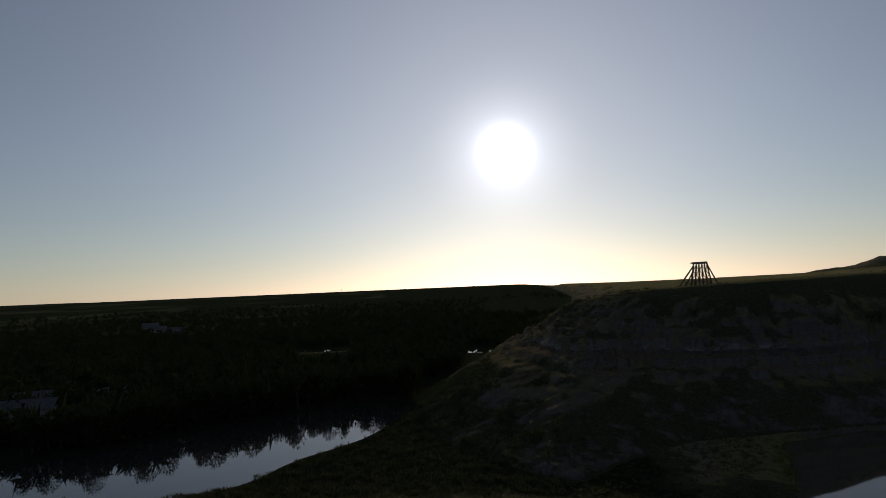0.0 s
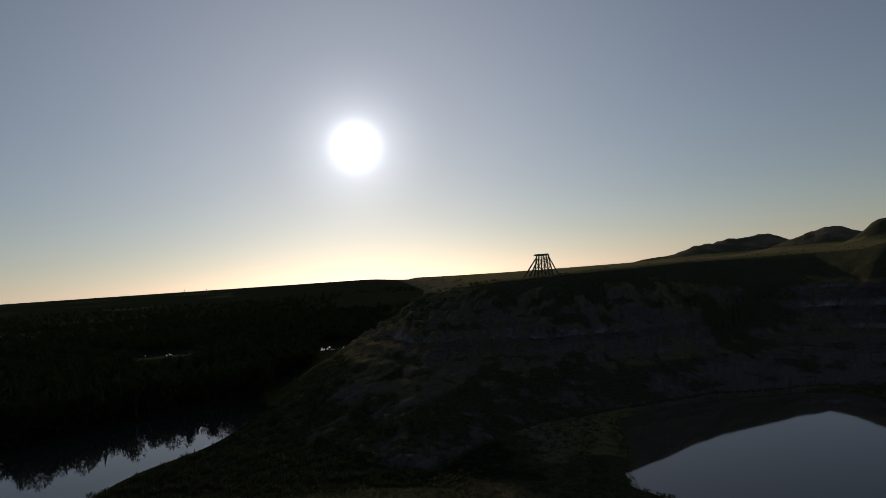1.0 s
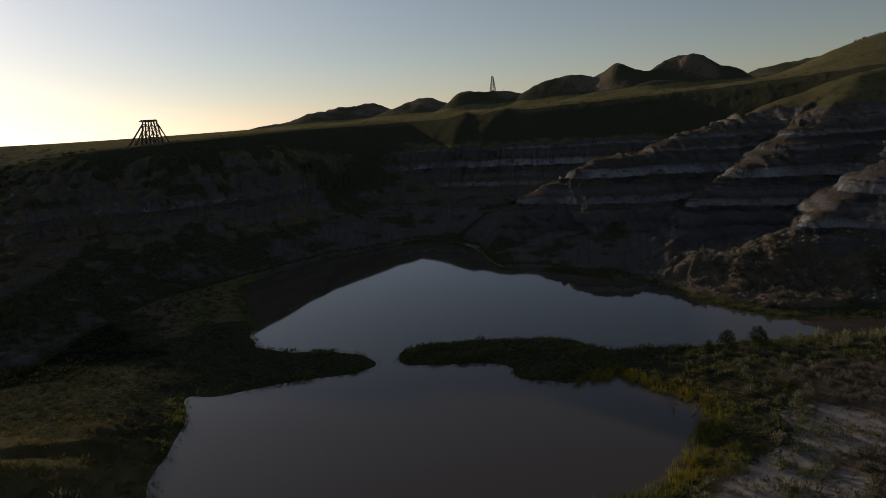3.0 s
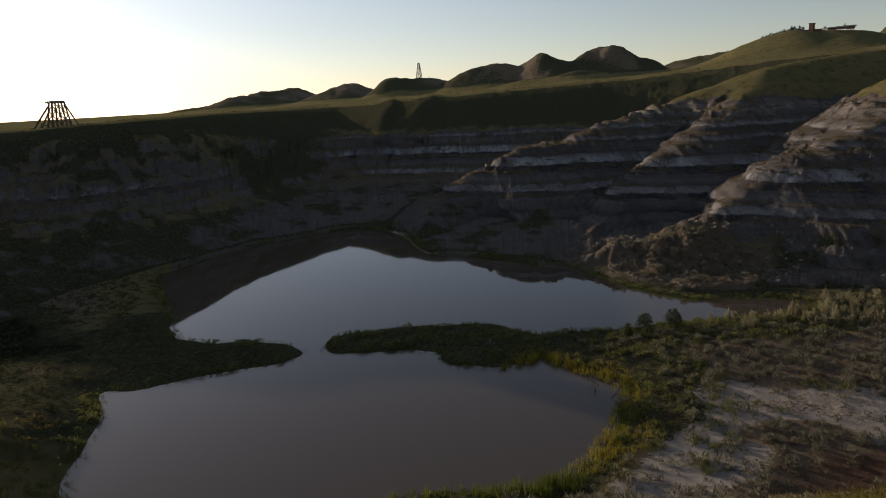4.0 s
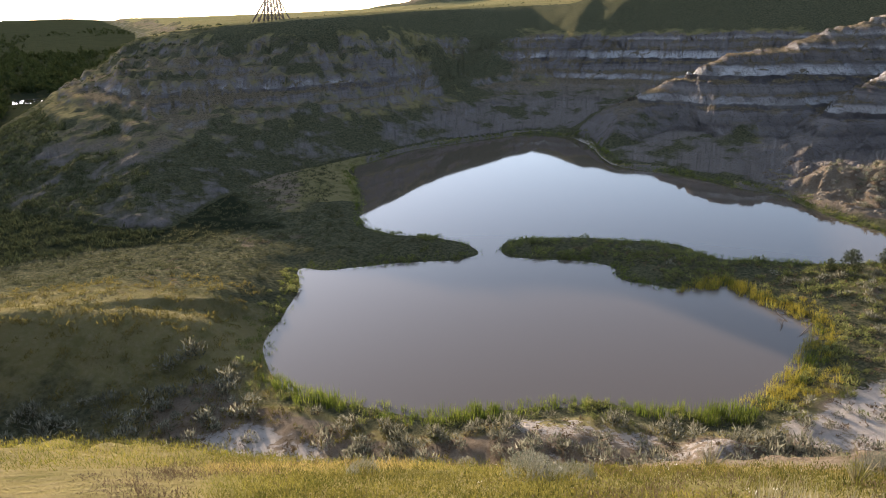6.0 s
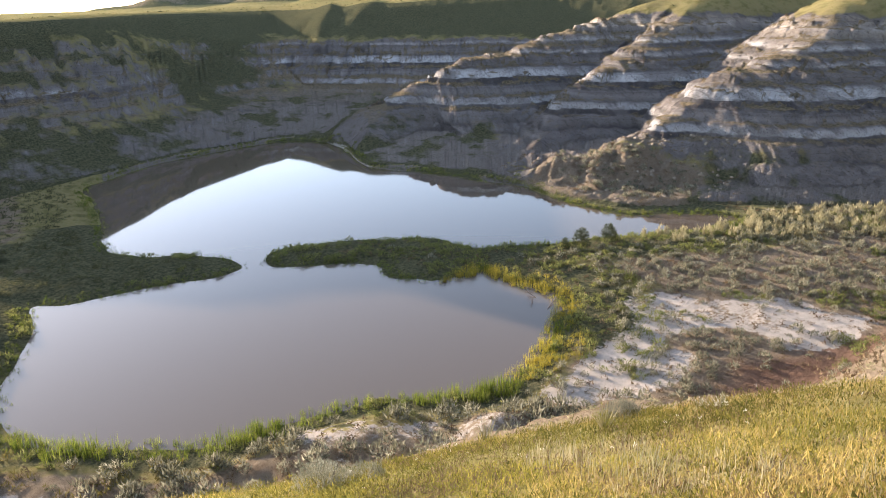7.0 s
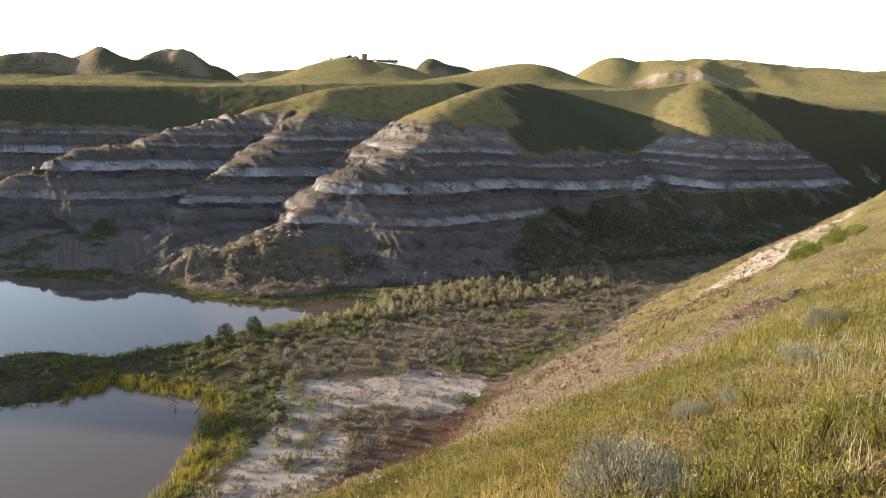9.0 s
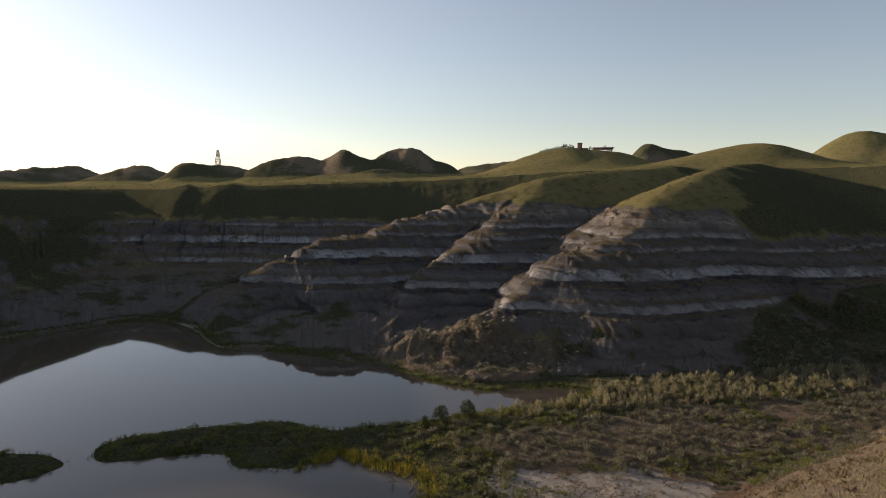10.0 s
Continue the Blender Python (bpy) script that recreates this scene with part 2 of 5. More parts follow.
def hill_slope(x, y):
    """The grassy hillside on which the camera stands; also the distance downhill and along it."""
    d = x * math.sin(radians(38)) + y * math.cos(radians(38))
    s = x * math.cos(radians(38)) - y * math.sin(radians(38))
    right = step(5, 35, s)
    first, second = 1.0 - 0.32 * right, 0.72 - 0.04 * right
    drop = np.where(d < 12, 0.45 * d + 0.015 * np.clip(d, 0, 12) ** 2, 7.56 + first * np.clip(d - 12, 0, 8) + second * np.clip(d - 20, 0, 999))
    z = EYE_Z - 1.62 - drop + 0.045 * np.clip(s - 80, 0, 200)
    z = z + 0.0006 * np.clip(s - 10, 0, 90) ** 2 - 0.02 * np.clip(-s, 0, 200)
    over, az = past_brow(x, y)
    z = z - 0.45 * step(0, 4, over) * step(70, 78, az) * (1 - step(98, 104, az))
    z = z - step(16, 32, d) * (0.8 + 3.6 * (1 - step(85, 92, az)) * step(50, 66, az)) * step(0, 12, s)
    z = np.where(d < -4, EYE_Z - 1.62 + 0.45 * 4 + 0.2 * (-4 - d), z)
    r = np.hypot(x, y)
    rough = 0.35 * fbm(x / 7, y / 7, 3, 5) * step(3, 12, r) + 0.8 * fbm(x / 22, y / 22, 2, 8) * step(8, 30, r)
    return z + rough + (0.08 * fbm(x / 1.3, y / 1.3, 2, 9) + (0.55 * np.abs(fbm(x / 2.2, y / 2.2, 3, 10)) + 0.30 * np.abs(vnoise(x / 0.7, y / 0.7, 15))) * step(0.3, 2.0, over)) * step(4, 20, r), d, s


def blended(a, b, w):
    """The higher of two heights, with the corner between them filled."""
    h = np.clip(0.5 + 0.5 * (a - b) / w, 0, 1)
    return b + (a - b) * h + w * h * (1 - h)


def terrain(x, y):
    """Height of the ground, its cover (green, rock, silt, bare soil), the way to the pond, and whether it is the near hillside."""
    r = np.hypot(x, y)
    away = step(60, 110, r)
    wx = x + 2.4 * fbm(x / 16, y / 16, 3, 31) * away
    wy = y + 2.4 * fbm(x / 16, y / 16, 3, 37) * away
    pond = signed(x + 0.6 * vnoise(x / 3, y / 3, 3), y + 0.6 * vnoise(x / 3, y / 3, 4), POND)
    river = signed(x, y, RIVER)
    for pool in POOLS:
        river = np.minimum(river, signed(x, y, pool))
    shore = np.minimum(pond, river)
    floor = np.clip(0.16 * shore, -1.5, 0.5) + 0.012 * np.clip(shore - 3, 0, 150) + 0.14 * fbm(x / 3, y / 3, 3, 11) * step(0.5, 5, shore)
    floor = floor + 0.5 * step(8, 40, shore) * fbm(x / 25, y / 25, 2, 12)
    floor = floor + step(2, 6, pond) * (1 - step(48, 54, x)) * (1 - step(50, 56, y)) * (y > -20) * (1.3 * np.clip(fbm(x / 6, y / 6, 3, 14), 0, 1) + 1.5 * np.exp(-((x - 36.5) / 3.2) ** 2 - ((y - 21.5) / 2.2) ** 2))
    # cliffs
    top = inside(wx, wy, PLATEAU)
    d_rim, _, _ = line_distance(wx, wy, RIM[:, :2])
    d_foot, z_foot, _ = line_distance(wx, wy, FOOT)
    bearing = np.degrees(np.arctan2(x, y + 1e-6))
    run = 2.9 * bearing
    z_rim = weighted(x, y, RIM)
    behind = inside(wx, wy, np.vstack([FOOT[:, :2], [(4600, -2750), (4600, 4600)]]))
    low = behind & ~top
    share = d_foot / (d_foot + d_rim + 1e-6)
    bowl = step(27, 38, bearing)
    face = z_foot + (z_rim - z_foot) * (bowl * np.interp(share, *FACE) + (1 - bowl) * np.interp(share, *BLUFF))
    arc = np.sqrt(d_rim * d_rim + 9.0)
    face = face - 0.25 * (arc - d_rim)
    rise = np.interp(bearing, [20, 30, 36, 42, 50, 62, 72, 82, 95], [-0.022, -0.018, -0.006, -0.001, 0.012, 0.026, 0.038, 0.046, 0.055])
    flat = z_rim - 0.25 * (arc - d_rim) + rise * 330 * (1 - np.exp(-d_rim / 330)) + 0.35 * fbm(x / 40, y / 40, 3, 21) * step(0, 30, d_rim)
    hump = 0.0
    for az, dist, up, across, along in HILLS:
        sa, ca = math.sin(radians(az)), math.cos(radians(az))
        a, b = x * ca - y * sa, x * sa + y * ca - dist
        hump = hump + up * np.exp(-(a / across) ** 2 * 0.7 - (b / along) ** 2 * 0.7)
    sa, ca = math.sin(radians(103)), math.cos(radians(103))
    a, b = x * ca - y * sa, x * sa + y * ca - 505 + 6 * fbm(x / 12, y / 12, 3, 24)
    scar = step(-4, 4, b) * np.exp(-(a / 24) ** 4)
    hump = hump + 9 * scar * np.exp(-(np.clip(b, 0, 999) / 60) ** 2)
    crag = fbm(x / 15, y / 15, 3, 22) * step(500, 600, r) * (1 - step(70, 74, bearing)) - 0.10 * np.abs(fbm(x / 20, y / 20, 3, 26)) * step(95, 105, bearing)
    flat = flat + hump * (1 + 0.14 * fbm(x / 26, y / 26, 4, 23) + 0.14 * crag) * step(0, 40, d_rim)
    knoll = hump * step(430, 560, r)
    flat = flat + step(350, 1500, d_rim) * 4 * fbm(x / 260, y / 260, 4, 25)
    cliff = np.where(top, flat, face)
    on_spur = np.zeros(x.shape)
    for steepness, rocky, crest in SPURS:
        lo, hi = crest[:, :2].min(0) - 75, crest[:, :2].max(0) + 75
        near = (wx > lo[0]) & (wx < hi[0]) & (wy > lo[1]) & (wy < hi[1])
        if not near.any():
            continue
        d, zc, way = line_distance(wx[near], wy[near], crest)
        blunt = 2.2 + 2.0 * rocky * step(10, 24, zc) + 2.5 * rocky * step(25, 33, zc)
        ridge = zc - steepness * (np.sqrt(d * d + blunt * blunt) - blunt)
        ridge = np.maximum(ridge, 0.2 * ridge)
        base = cliff[near]
        run[near] = np.where((ridge > base) & ~top[near], way + 300, run[near])
        on_spur[near] = np.maximum(on_spur[near], rocky * step(-1.5, 2.5, ridge - base))
        cliff[near] = blended(ridge, base, 0.8 + 3.5 * step(20, 30, zc))
    on_spur = on_spur * (1 - step(87.5, 92, bearing + 2 * fbm(x / 9, y / 9, 2, 34)) * (1 - step(100, 102.5, bearing)))
    steep = (behind & ~top) * step(2.0, 5, cliff) * step(0, 6, d_rim)
    grassline = 19.6 + 4.0 * (1 - bowl) + 7.0 * on_spur + 1.3 * fbm(x / 8, y / 8, 3, 61) + 0.8 * fbm(x / 2.5, y / 2.5, 2, 60) + 1.5 * (1 - on_spur) * np.exp(-((bearing - 95) / 5) ** 2) - 30 * step(112, 119, bearing + 5 * fbm(x / 9, y / 9, 3, 56))
    ragged = (1 - step(-1.2, 1.2, cliff - grassline))
    steep = steep * (0.12 + 0.88 * ragged)
    talus_top = np.interp(bearing, [20, 30, 40, 48, 54, 60, 88, 92, 99.7, 103, 112], [8, 6, 7.5, 6.5, 2.2, 1.6, 2.5, 8.5, 12.2, 12.6, 13])
    carved = steep * step(-1.5, 2.0, cliff - talus_top)
    bed = np.floor((cliff + 0.5 * fbm(x / 20, y / 20, 2, 45)) / 1.7)
    rills = 1 - np.abs(fbm(run / 4.2, cliff / 30, 3, 41)) * 2.2
    rills_fine = 1 - np.abs(vnoise(run / 1.1, bed * 3.7, 43)) * 2
    flute = np.abs(fbm(run / 8.5 + 0.25 * fbm(x / 9, y / 9, 2, 42), cliff / 45, 3, 44))
    cliff = cliff + carved * (0.4 + 0.6 * step(9, 14, cliff)) * (2.8 * np.minimum(flute, 0.55) - 0.55 - 0.45 * rills - 0.65 * rills_fine) - steep * 0.25 * fbm(x / 1.7, y / 1.7, 3, 48)
    # hard beds stand out as walls between ledges
    uneven = 0.30 * fbm(x / 20, y / 20, 2, 45) + 0.22 * fbm(x / 3, y / 3, 2, 46)
    ledged = np.interp(cliff + uneven, LEDGE_IN, LEDGE_OUT) - uneven
    cliff = cliff + carved * ragged * np.clip(0.85 + 0.7 * fbm(run / 7, bed * 1.3, 2, 52), 0.2, 1.1) * (ledged - cliff)
    hummock = low * step(0.6, 2.2, cliff) * (1 - step(7, 11, cliff)) * step(58, 61, bearing) * (1 - step(73, 78, bearing))
    cliff = cliff + hummock * (2.0 * np.abs(fbm(x / 6.5, y / 6.5, 3, 47)) + 0.9 * np.abs(fbm(x / 1.9, y / 1.9, 2, 49)) - 1.6)
    scree = low * (1 - step(5, 9, cliff)) * (1 - hummock)
    cliff = cliff + scree * (0.9 * np.abs(fbm(x / 5, y / 5, 3, 50)) + 0.6 * np.abs(fbm(x / 1.6, y / 1.6, 3, 53)) - 0.35)
    cliff = np.where(top, cliff, np.minimum(cliff, 0.2 + 1.05 * d_foot))
    cliff = np.where(behind | top, cliff, -5)
    # far valley side to the west, and the spur left of the pond
    beyond = ~(behind | top)
    west = 16.5 * step(900, 2100, y - 0.35 * x + 200 * fbm(x / 500, y / 500, 3, 51)) * step(-0.02, 0.04, 0.15 - x / (np.abs(y) + 1))
    west = np.maximum(west, 20 * step(700, 1500, -x - 0.2 * y + 80 * fbm(x / 300, y / 300, 3, 53)))
    dm, zm, _ = line_distance(x, y, MOUND)
    mound = zm * np.exp(-(dm / np.where(r < 66, 6.5, 19)) ** 2) * (1 + 0.2 * fbm(x / 6, y / 6, 3, 55))
    hill, down, across = hill_slope(x, y)
    land = floor + west + mound * step(0, 7, shore)
    z = blended(hill, land, 1.5)
    onhill = (hill > np.maximum(land, cliff))
    z = np.where(cliff > z, cliff, z)
    z = np.where(r > 600, np.maximum(z, west + 1), z)
    # cover
    rock = np.where(onhill | top | ~behind, 0, step(0.4, 1.0, z) * step(0, 6, d_rim)) * (1 - step(-1.2, 1.2, z - grassline))
    left = (1 - bowl) * low
    brush = np.clip(0.5 + 0.3 * fbm(x / 11, y / 11, 3, 62) + 0.5 * fbm(x / 3, y / 3, 4, 35) - 0.35 * np.exp(-((z - 12.5) / 1.6) ** 2), 0, 1)
    rock = rock * (1 - left * brush)
    talus = step(88, 92, bearing) * (1 - step(-0.9, 0.9, z - talus_top + 1.3 * fbm(x / 6, y / 6, 3, 63)))
    rock = rock * (1 - talus * np.clip(0.72 + 0.7 * fbm(x / 5, y / 5, 4, 64), 0, 1))
    rock = rock * (1 - scree * np.clip(0.25 + 1.1 * fbm(x / 6, y / 6, 4, 33), 0, 0.8))
    gulch = np.exp(-((bearing + 5 * fbm(x / 16, y / 16, 3, 54) - 37) / 6) ** 2) * step(3, 7, z) * (1 - on_spur) * low
    rock = rock * (1 - gulch * np.clip(0.6 + 1.1 * fbm(x / 11, y / 11, 4, 80), 0, 1))
    flats = (~onhill) & (~behind) & (~top)
    patch = fbm(x / 9, y / 9, 3, 65)
    warp = 1.6 * fbm(x / 4, y / 4, 3, 68)
    silt = 0.0
    for poly in SILT:
        silt = np.maximum(silt, (~behind) * (1 - step(-1.2, 1.0, signed(x, y, poly) + warp)) * (np.where((x < 40) & (x > 17), 0.52, 0.72) + 0.4 * patch))
    ridge = onhill * step(70, 76, across) * (1 - step(98, 106, across)) * step(17, 20, down + 3 * patch) * (1 - step(29, 33, down))
    silt = np.maximum(silt, ridge * (0.62 + 0.5 * patch))
    red = (~behind) * (1 - step(-2.0, 1.5, signed(x, y, RED_SOIL) + warp)) * step(1.5, 5, pond)
    silt = np.maximum(silt, 0.48 * top * (np.abs(scar - 0.5) < 0.47) * (np.abs(b) < 9))
    silt = np.where(flats & (y < 42) & (x < 50), np.maximum(silt, 0.6 * step(4, 8, pond) * step(0.0, 0.4, patch)), silt)
    worn = fbm(x / 8, y / 8, 3, 67)
    over, _ = past_brow(x, y)
    edge = over + 0.9 * worn + 0.5 * vnoise(x / 0.8, y / 0.8, 57)
    bare = onhill * step(-0.4, 0.6, edge) * (0.85 + 0.3 * worn - step(99, 103, bearing) * step(1.5, 3.5, edge) * (0.72 - 0.45 * worn)) * step(5, 40, bearing)
    bare = np.maximum(bare, flats * step(np.where((x < 52) & (y < 54), 2, 5), np.where((x < 52) & (y < 54), 5, 14), pond) * (np.where((x < 52) & (y < 54), 0.72, 0.85) + 0.4 * patch) * step(-2, 10, x) * np.where((x < 25) & (y > 52), 0.4, 1) * (1 - step(170, 250, r)))
    path, _, _ = line_distance(x, y, TRAIL)
    bare = np.maximum(bare, 1.2 * flats * (1 - step(0.4, 1.0, path)))
    bare = np.maximum(bare, red)
    bare = np.maximum(bare, top * (np.abs(scar - 0.5) < 0.47) * (np.abs(b) < 9))
    bare = np.maximum(bare, top * step(4, 9, knoll) * (1 - step(84, 92, bearing)) * (0.44 + 0.4 * fbm(x / 30, y / 30, 3, 69)))
    clods = low * step(95, 101, x) * (1 - step(112, 120, x)) * step(24, 31, y) * (1 - step(50, 60, y)) * (1 - step(6.0, 8.5, z + 1.5 * patch))
    bare, rock = np.maximum(bare, clods), rock * (1 - clods)
    near_bank = (x < 52) & (y < 54)
    green = np.clip(flats * (1 - step(np.where(near_bank, 1.2, 3), np.where(near_bank, 4, 14), pond)) * np.where(r > 108, 0.3, 1) + flats * step(0, 30, 45 - x) * step(44, 56, y), 0, 1) * (1 - 0.85 * np.exp(-(dm / 11) ** 2) * (r < 84))
    green = np.maximum(green, flats * step(0, 40, 10 + 0.3 * np.clip(y - 190, 0, 4000) - x) * step(78, 100, y) * (1 - 0.8 * step(25.5, 29, z + 2 * fbm(x / 90, y / 90, 3, 66)) * (r < 700)))
    green = np.maximum(green, 0.85 * top * step(3, 8, knoll) * (1 - step(84, 92, bearing)))
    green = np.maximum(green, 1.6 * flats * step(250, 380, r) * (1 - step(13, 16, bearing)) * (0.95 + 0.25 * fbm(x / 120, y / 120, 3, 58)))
    nose = 0.7 * step(0, 20, 30 - x) * step(150, 175, y) * (behind & ~top)
    rock = rock * (1 - 0.92 * nose)
    green = np.maximum(green, np.maximum((behind & ~top) * talus * np.clip(0.95 + 0.6 * fbm(x / 9, y / 9, 3, 59), 0, 1), 0.9 * nose))
    green = np.maximum(np.maximum(green, 0.8 * np.maximum(gulch, scree)), 1.05 * left * step(0.3, 0.7, brush))
    # darker, greyer grass on the steep faces, deepening their shade in the colour
    green = np.maximum(green, 0.95 * (behind & ~top) * step(-2, 3, z - grassline) * (1 - 0.9 * step(25, 28, z) * on_spur))
    # mud and scree along the far shore, a pale spit, and the dark brush and painted shade about the end of the bluff
    far_shore = flats & (pond < 9) & (r > 96) & (bearing > 27.5) & (bearing < 62) & (x + y > 128)
    reedy = (1 - 0.8 * step(1.5, 4, pond)) * np.maximum(np.exp(-((bearing - 42) / 2.6) ** 2), np.exp(-((bearing - 55) / 3.6) ** 2)) + 0.3 * patch
    rock = np.where(far_shore, 0.75 * (1 - step(0.4, 0.7, reedy)), rock)
    green = np.where(far_shore, step(0.4, 0.7, reedy), green)
    bare = np.where(far_shore, 0, bare)
    silt = np.maximum(silt, flats * (pond < 1.5) * (bearing > 45.2) * (bearing < 48.5) * (r > 125))
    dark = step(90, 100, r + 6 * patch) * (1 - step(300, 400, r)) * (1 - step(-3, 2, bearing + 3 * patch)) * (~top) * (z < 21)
    # flats past the lit mound darkened in colour where the bluff's shadow lies
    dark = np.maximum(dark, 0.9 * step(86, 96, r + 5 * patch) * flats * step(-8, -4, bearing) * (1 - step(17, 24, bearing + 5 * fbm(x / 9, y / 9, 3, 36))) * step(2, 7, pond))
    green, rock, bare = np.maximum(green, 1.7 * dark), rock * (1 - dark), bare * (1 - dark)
    return z, np.stack([green, rock, np.clip(silt, 0, 1), np.clip(bare, 0, 1.2), run, red], -1), pond, onhill


# ---------------------------------------------------------------- materials
def material(name):
    m = bpy.data.materials.new(name)
    m.use_nodes = True
    m.node_tree.nodes.clear()
    return m, m.node_tree.nodes, m.node_tree.links


def ramp(nodes, links, source, stops):
    n = nodes.new("ShaderNodeValToRGB")
    e = n.color_ramp.elements
    while len(e) < len(stops):
        e.new(0.5)
    for i, (p, c) in enumerate(stops):
        e[i].position, e[i].color = p, (*c, 1)
    links.new(source, n.inputs[0])
    return n.outputs[0]


def noise_node(nodes, links, vector, scale, detail=5, rough=0.6):
    n = nodes.new("ShaderNodeTexNoise")
    n.inputs["Scale"].default_value, n.inputs["Detail"].default_value, n.inputs["Roughness"].default_value = scale, detail, rough
    links.new(vector, n.inputs["Vector"])
    return n.outputs["Fac"]


def maths(nodes, links, kind, a, b=None, c=None):
    n = nodes.new("ShaderNodeMath")
    n.operation = kind
    for i, v in enumerate((a, b, c)):
        if v is None:
            continue
        if isinstance(v, (int, float)):
            n.inputs[i].default_value = v
        else:
            links.new(v, n.inputs[i])
    return n.outputs[0]


def mixed(nodes, links, fac, a, b):
    n = nodes.new("ShaderNodeMix")
    n.data_type = "RGBA"
    for s, v in ((n.inputs["Factor"], fac), (n.inputs[6], a), (n.inputs[7], b)):
        if isinstance(v, (int, float)):
            s.default_value = v
        elif isinstance(v, tuple):
            s.default_value = (*v, 1)
        else:
            links.new(v, s)
    return n.outputs[2]


def surface(nodes, links, colour, rough=0.9, bump=None, strength=0.5, distance=0.1, spec=0.2):
    b = nodes.new("ShaderNodeBsdfPrincipled")
    o = nodes.new("ShaderNodeOutputMaterial")
    if isinstance(colour, tuple):
        b.inputs["Base Color"].default_value = (*colour, 1)
    else:
        links.new(colour, b.inputs["Base Color"])
    b.inputs["Roughness"].default_value = rough
    b.inputs["Specular IOR Level"].default_value = spec
    if bump is not None:
        n = nodes.new("ShaderNodeBump")
        n.inputs["Strength"].default_value, n.inputs["Distance"].default_value = strength, distance
        links.new(bump, n.inputs["Height"])
        links.new(n.outputs[0], b.inputs["Normal"])
    links.new(b.outputs[0], o.inputs[0])
    return b


def ground_material():
    m, N, L = material("badland_ground")
    geo = N.new("ShaderNodeNewGeometry")
    att = N.new("ShaderNodeAttribute")
    att.attribute_name = "cover"
    sep = N.new("ShaderNodeSeparateColor")
    L.new(att.outputs["Color"], sep.inputs[0])
    green, rock, silt, bare = sep.outputs[0], sep.outputs[1], sep.outputs[2], att.outputs["Alpha"]
    pos = geo.outputs["Position"]
    sx = N.new("ShaderNodeSeparateXYZ")
    L.new(pos, sx.inputs[0])
    n_big, n_mid = noise_node(N, L, pos, 0.05, 4), noise_node(N, L, pos, 0.4, 6)
    n_fine, n_tiny = noise_node(N, L, pos, 2.2, 6, 0.7), noise_node(N, L, pos, 11, 4, 0.7)
    swing = maths(N, L, "SUBTRACT", n_mid, 0.5)

    def masked(mask, spread, lo, hi):
        return ramp(N, L, maths(N, L, "ADD", mask, maths(N, L, "MULTIPLY", swing, spread)), [(lo, (0, 0, 0)), (hi, (1, 1, 1))])

    # banded mudstone: beds of the cliff by height, each a little uneven
    h = maths(N, L, "ADD", sx.outputs[2], maths(N, L, "MULTIPLY", swing, 1.0))
    h = maths(N, L, "ADD", h, maths(N, L, "MULTIPLY", maths(N, L, "SUBTRACT", n_big, 0.5), 1.2))
    bands = ramp(N, L, maths(N, L, "DIVIDE", h, 36.0), [
        (0.0000, (0.200, 0.180, 0.167)), (0.0833, (0.225, 0.203, 0.190)), (0.1194, (0.240, 0.218, 0.205)), (0.1306, (0.100, 0.092, 0.090)),
        (0.1500, (0.190, 0.173, 0.164)), (0.1917, (0.250, 0.228, 0.215)), (0.2000, (0.085, 0.079, 0.079)), (0.2222, (0.095, 0.088, 0.088)),
        (0.2278, (0.520, 0.505, 0.490)), (0.2556, (0.400, 0.383, 0.370)), (0.2667, (0.160, 0.147, 0.138)), (0.2944, (0.270, 0.247, 0.233)),
        (0.3194, (0.180, 0.164, 0.156)), (0.3306, (0.085, 0.079, 0.080)), (0.3639, (0.075, 0.070, 0.072)), (0.3694, (0.640, 0.635, 0.630)),
        (0.4083, (0.520, 0.510, 0.500)), (0.4250, (0.120, 0.108, 0.100)), (0.4556, (0.250, 0.225, 0.208)), (0.4944, (0.150, 0.135, 0.127)),
        (0.5056, (0.460, 0.435, 0.410)), (0.5278, (0.180, 0.162, 0.150)), (0.5639, (0.130, 0.117, 0.111)), (0.5778, (0.520, 0.500, 0.475)),
        (0.6056, (0.230, 0.203, 0.180)), (0.6444, (0.340, 0.298, 0.252)), (0.6722, (0.480, 0.430, 0.375)), (0.7056, (0.340, 0.290, 0.235))])
    muted = mixed(N, L, n_mid, (0.15, 0.132, 0.123), (0.24, 0.218, 0.207))
    bands = mixed(N, L, maths(N, L, "MULTIPLY", ramp(N, L, rock, [(0.70, (1, 1, 1)), (0.98, (0, 0, 0))]), 0.9), bands, muted)
    run = N.new("ShaderNodeAttribute")
    run.attribute_name = "run"
    comb = N.new("ShaderNodeCombineXYZ")
    L.new(maths(N, L, "MULTIPLY", run.outputs["Fac"], 1.25), comb.inputs[0])
    L.new(maths(N, L, "MULTIPLY", sx.outputs[2], 0.30), comb.inputs[1])
    L.new(maths(N, L, "MULTIPLY", maths(N, L, "FLOOR", maths(N, L, "DIVIDE", h, 1.7)), 5.3), comb.inputs[2])
    n_rill = noise_node(N, L, comb.outputs[0], 1.0, 5, 0.65)
    thin = N.new("ShaderNodeCombineXYZ")
    L.new(maths(N, L, "MULTIPLY", h, 2.3), thin.inputs[2])
    n_thin = noise_node(N, L, thin.outputs[0], 1.0, 4, 0.7)
    n_patch = noise_node(N, L, pos, 0.16, 4, 0.65)
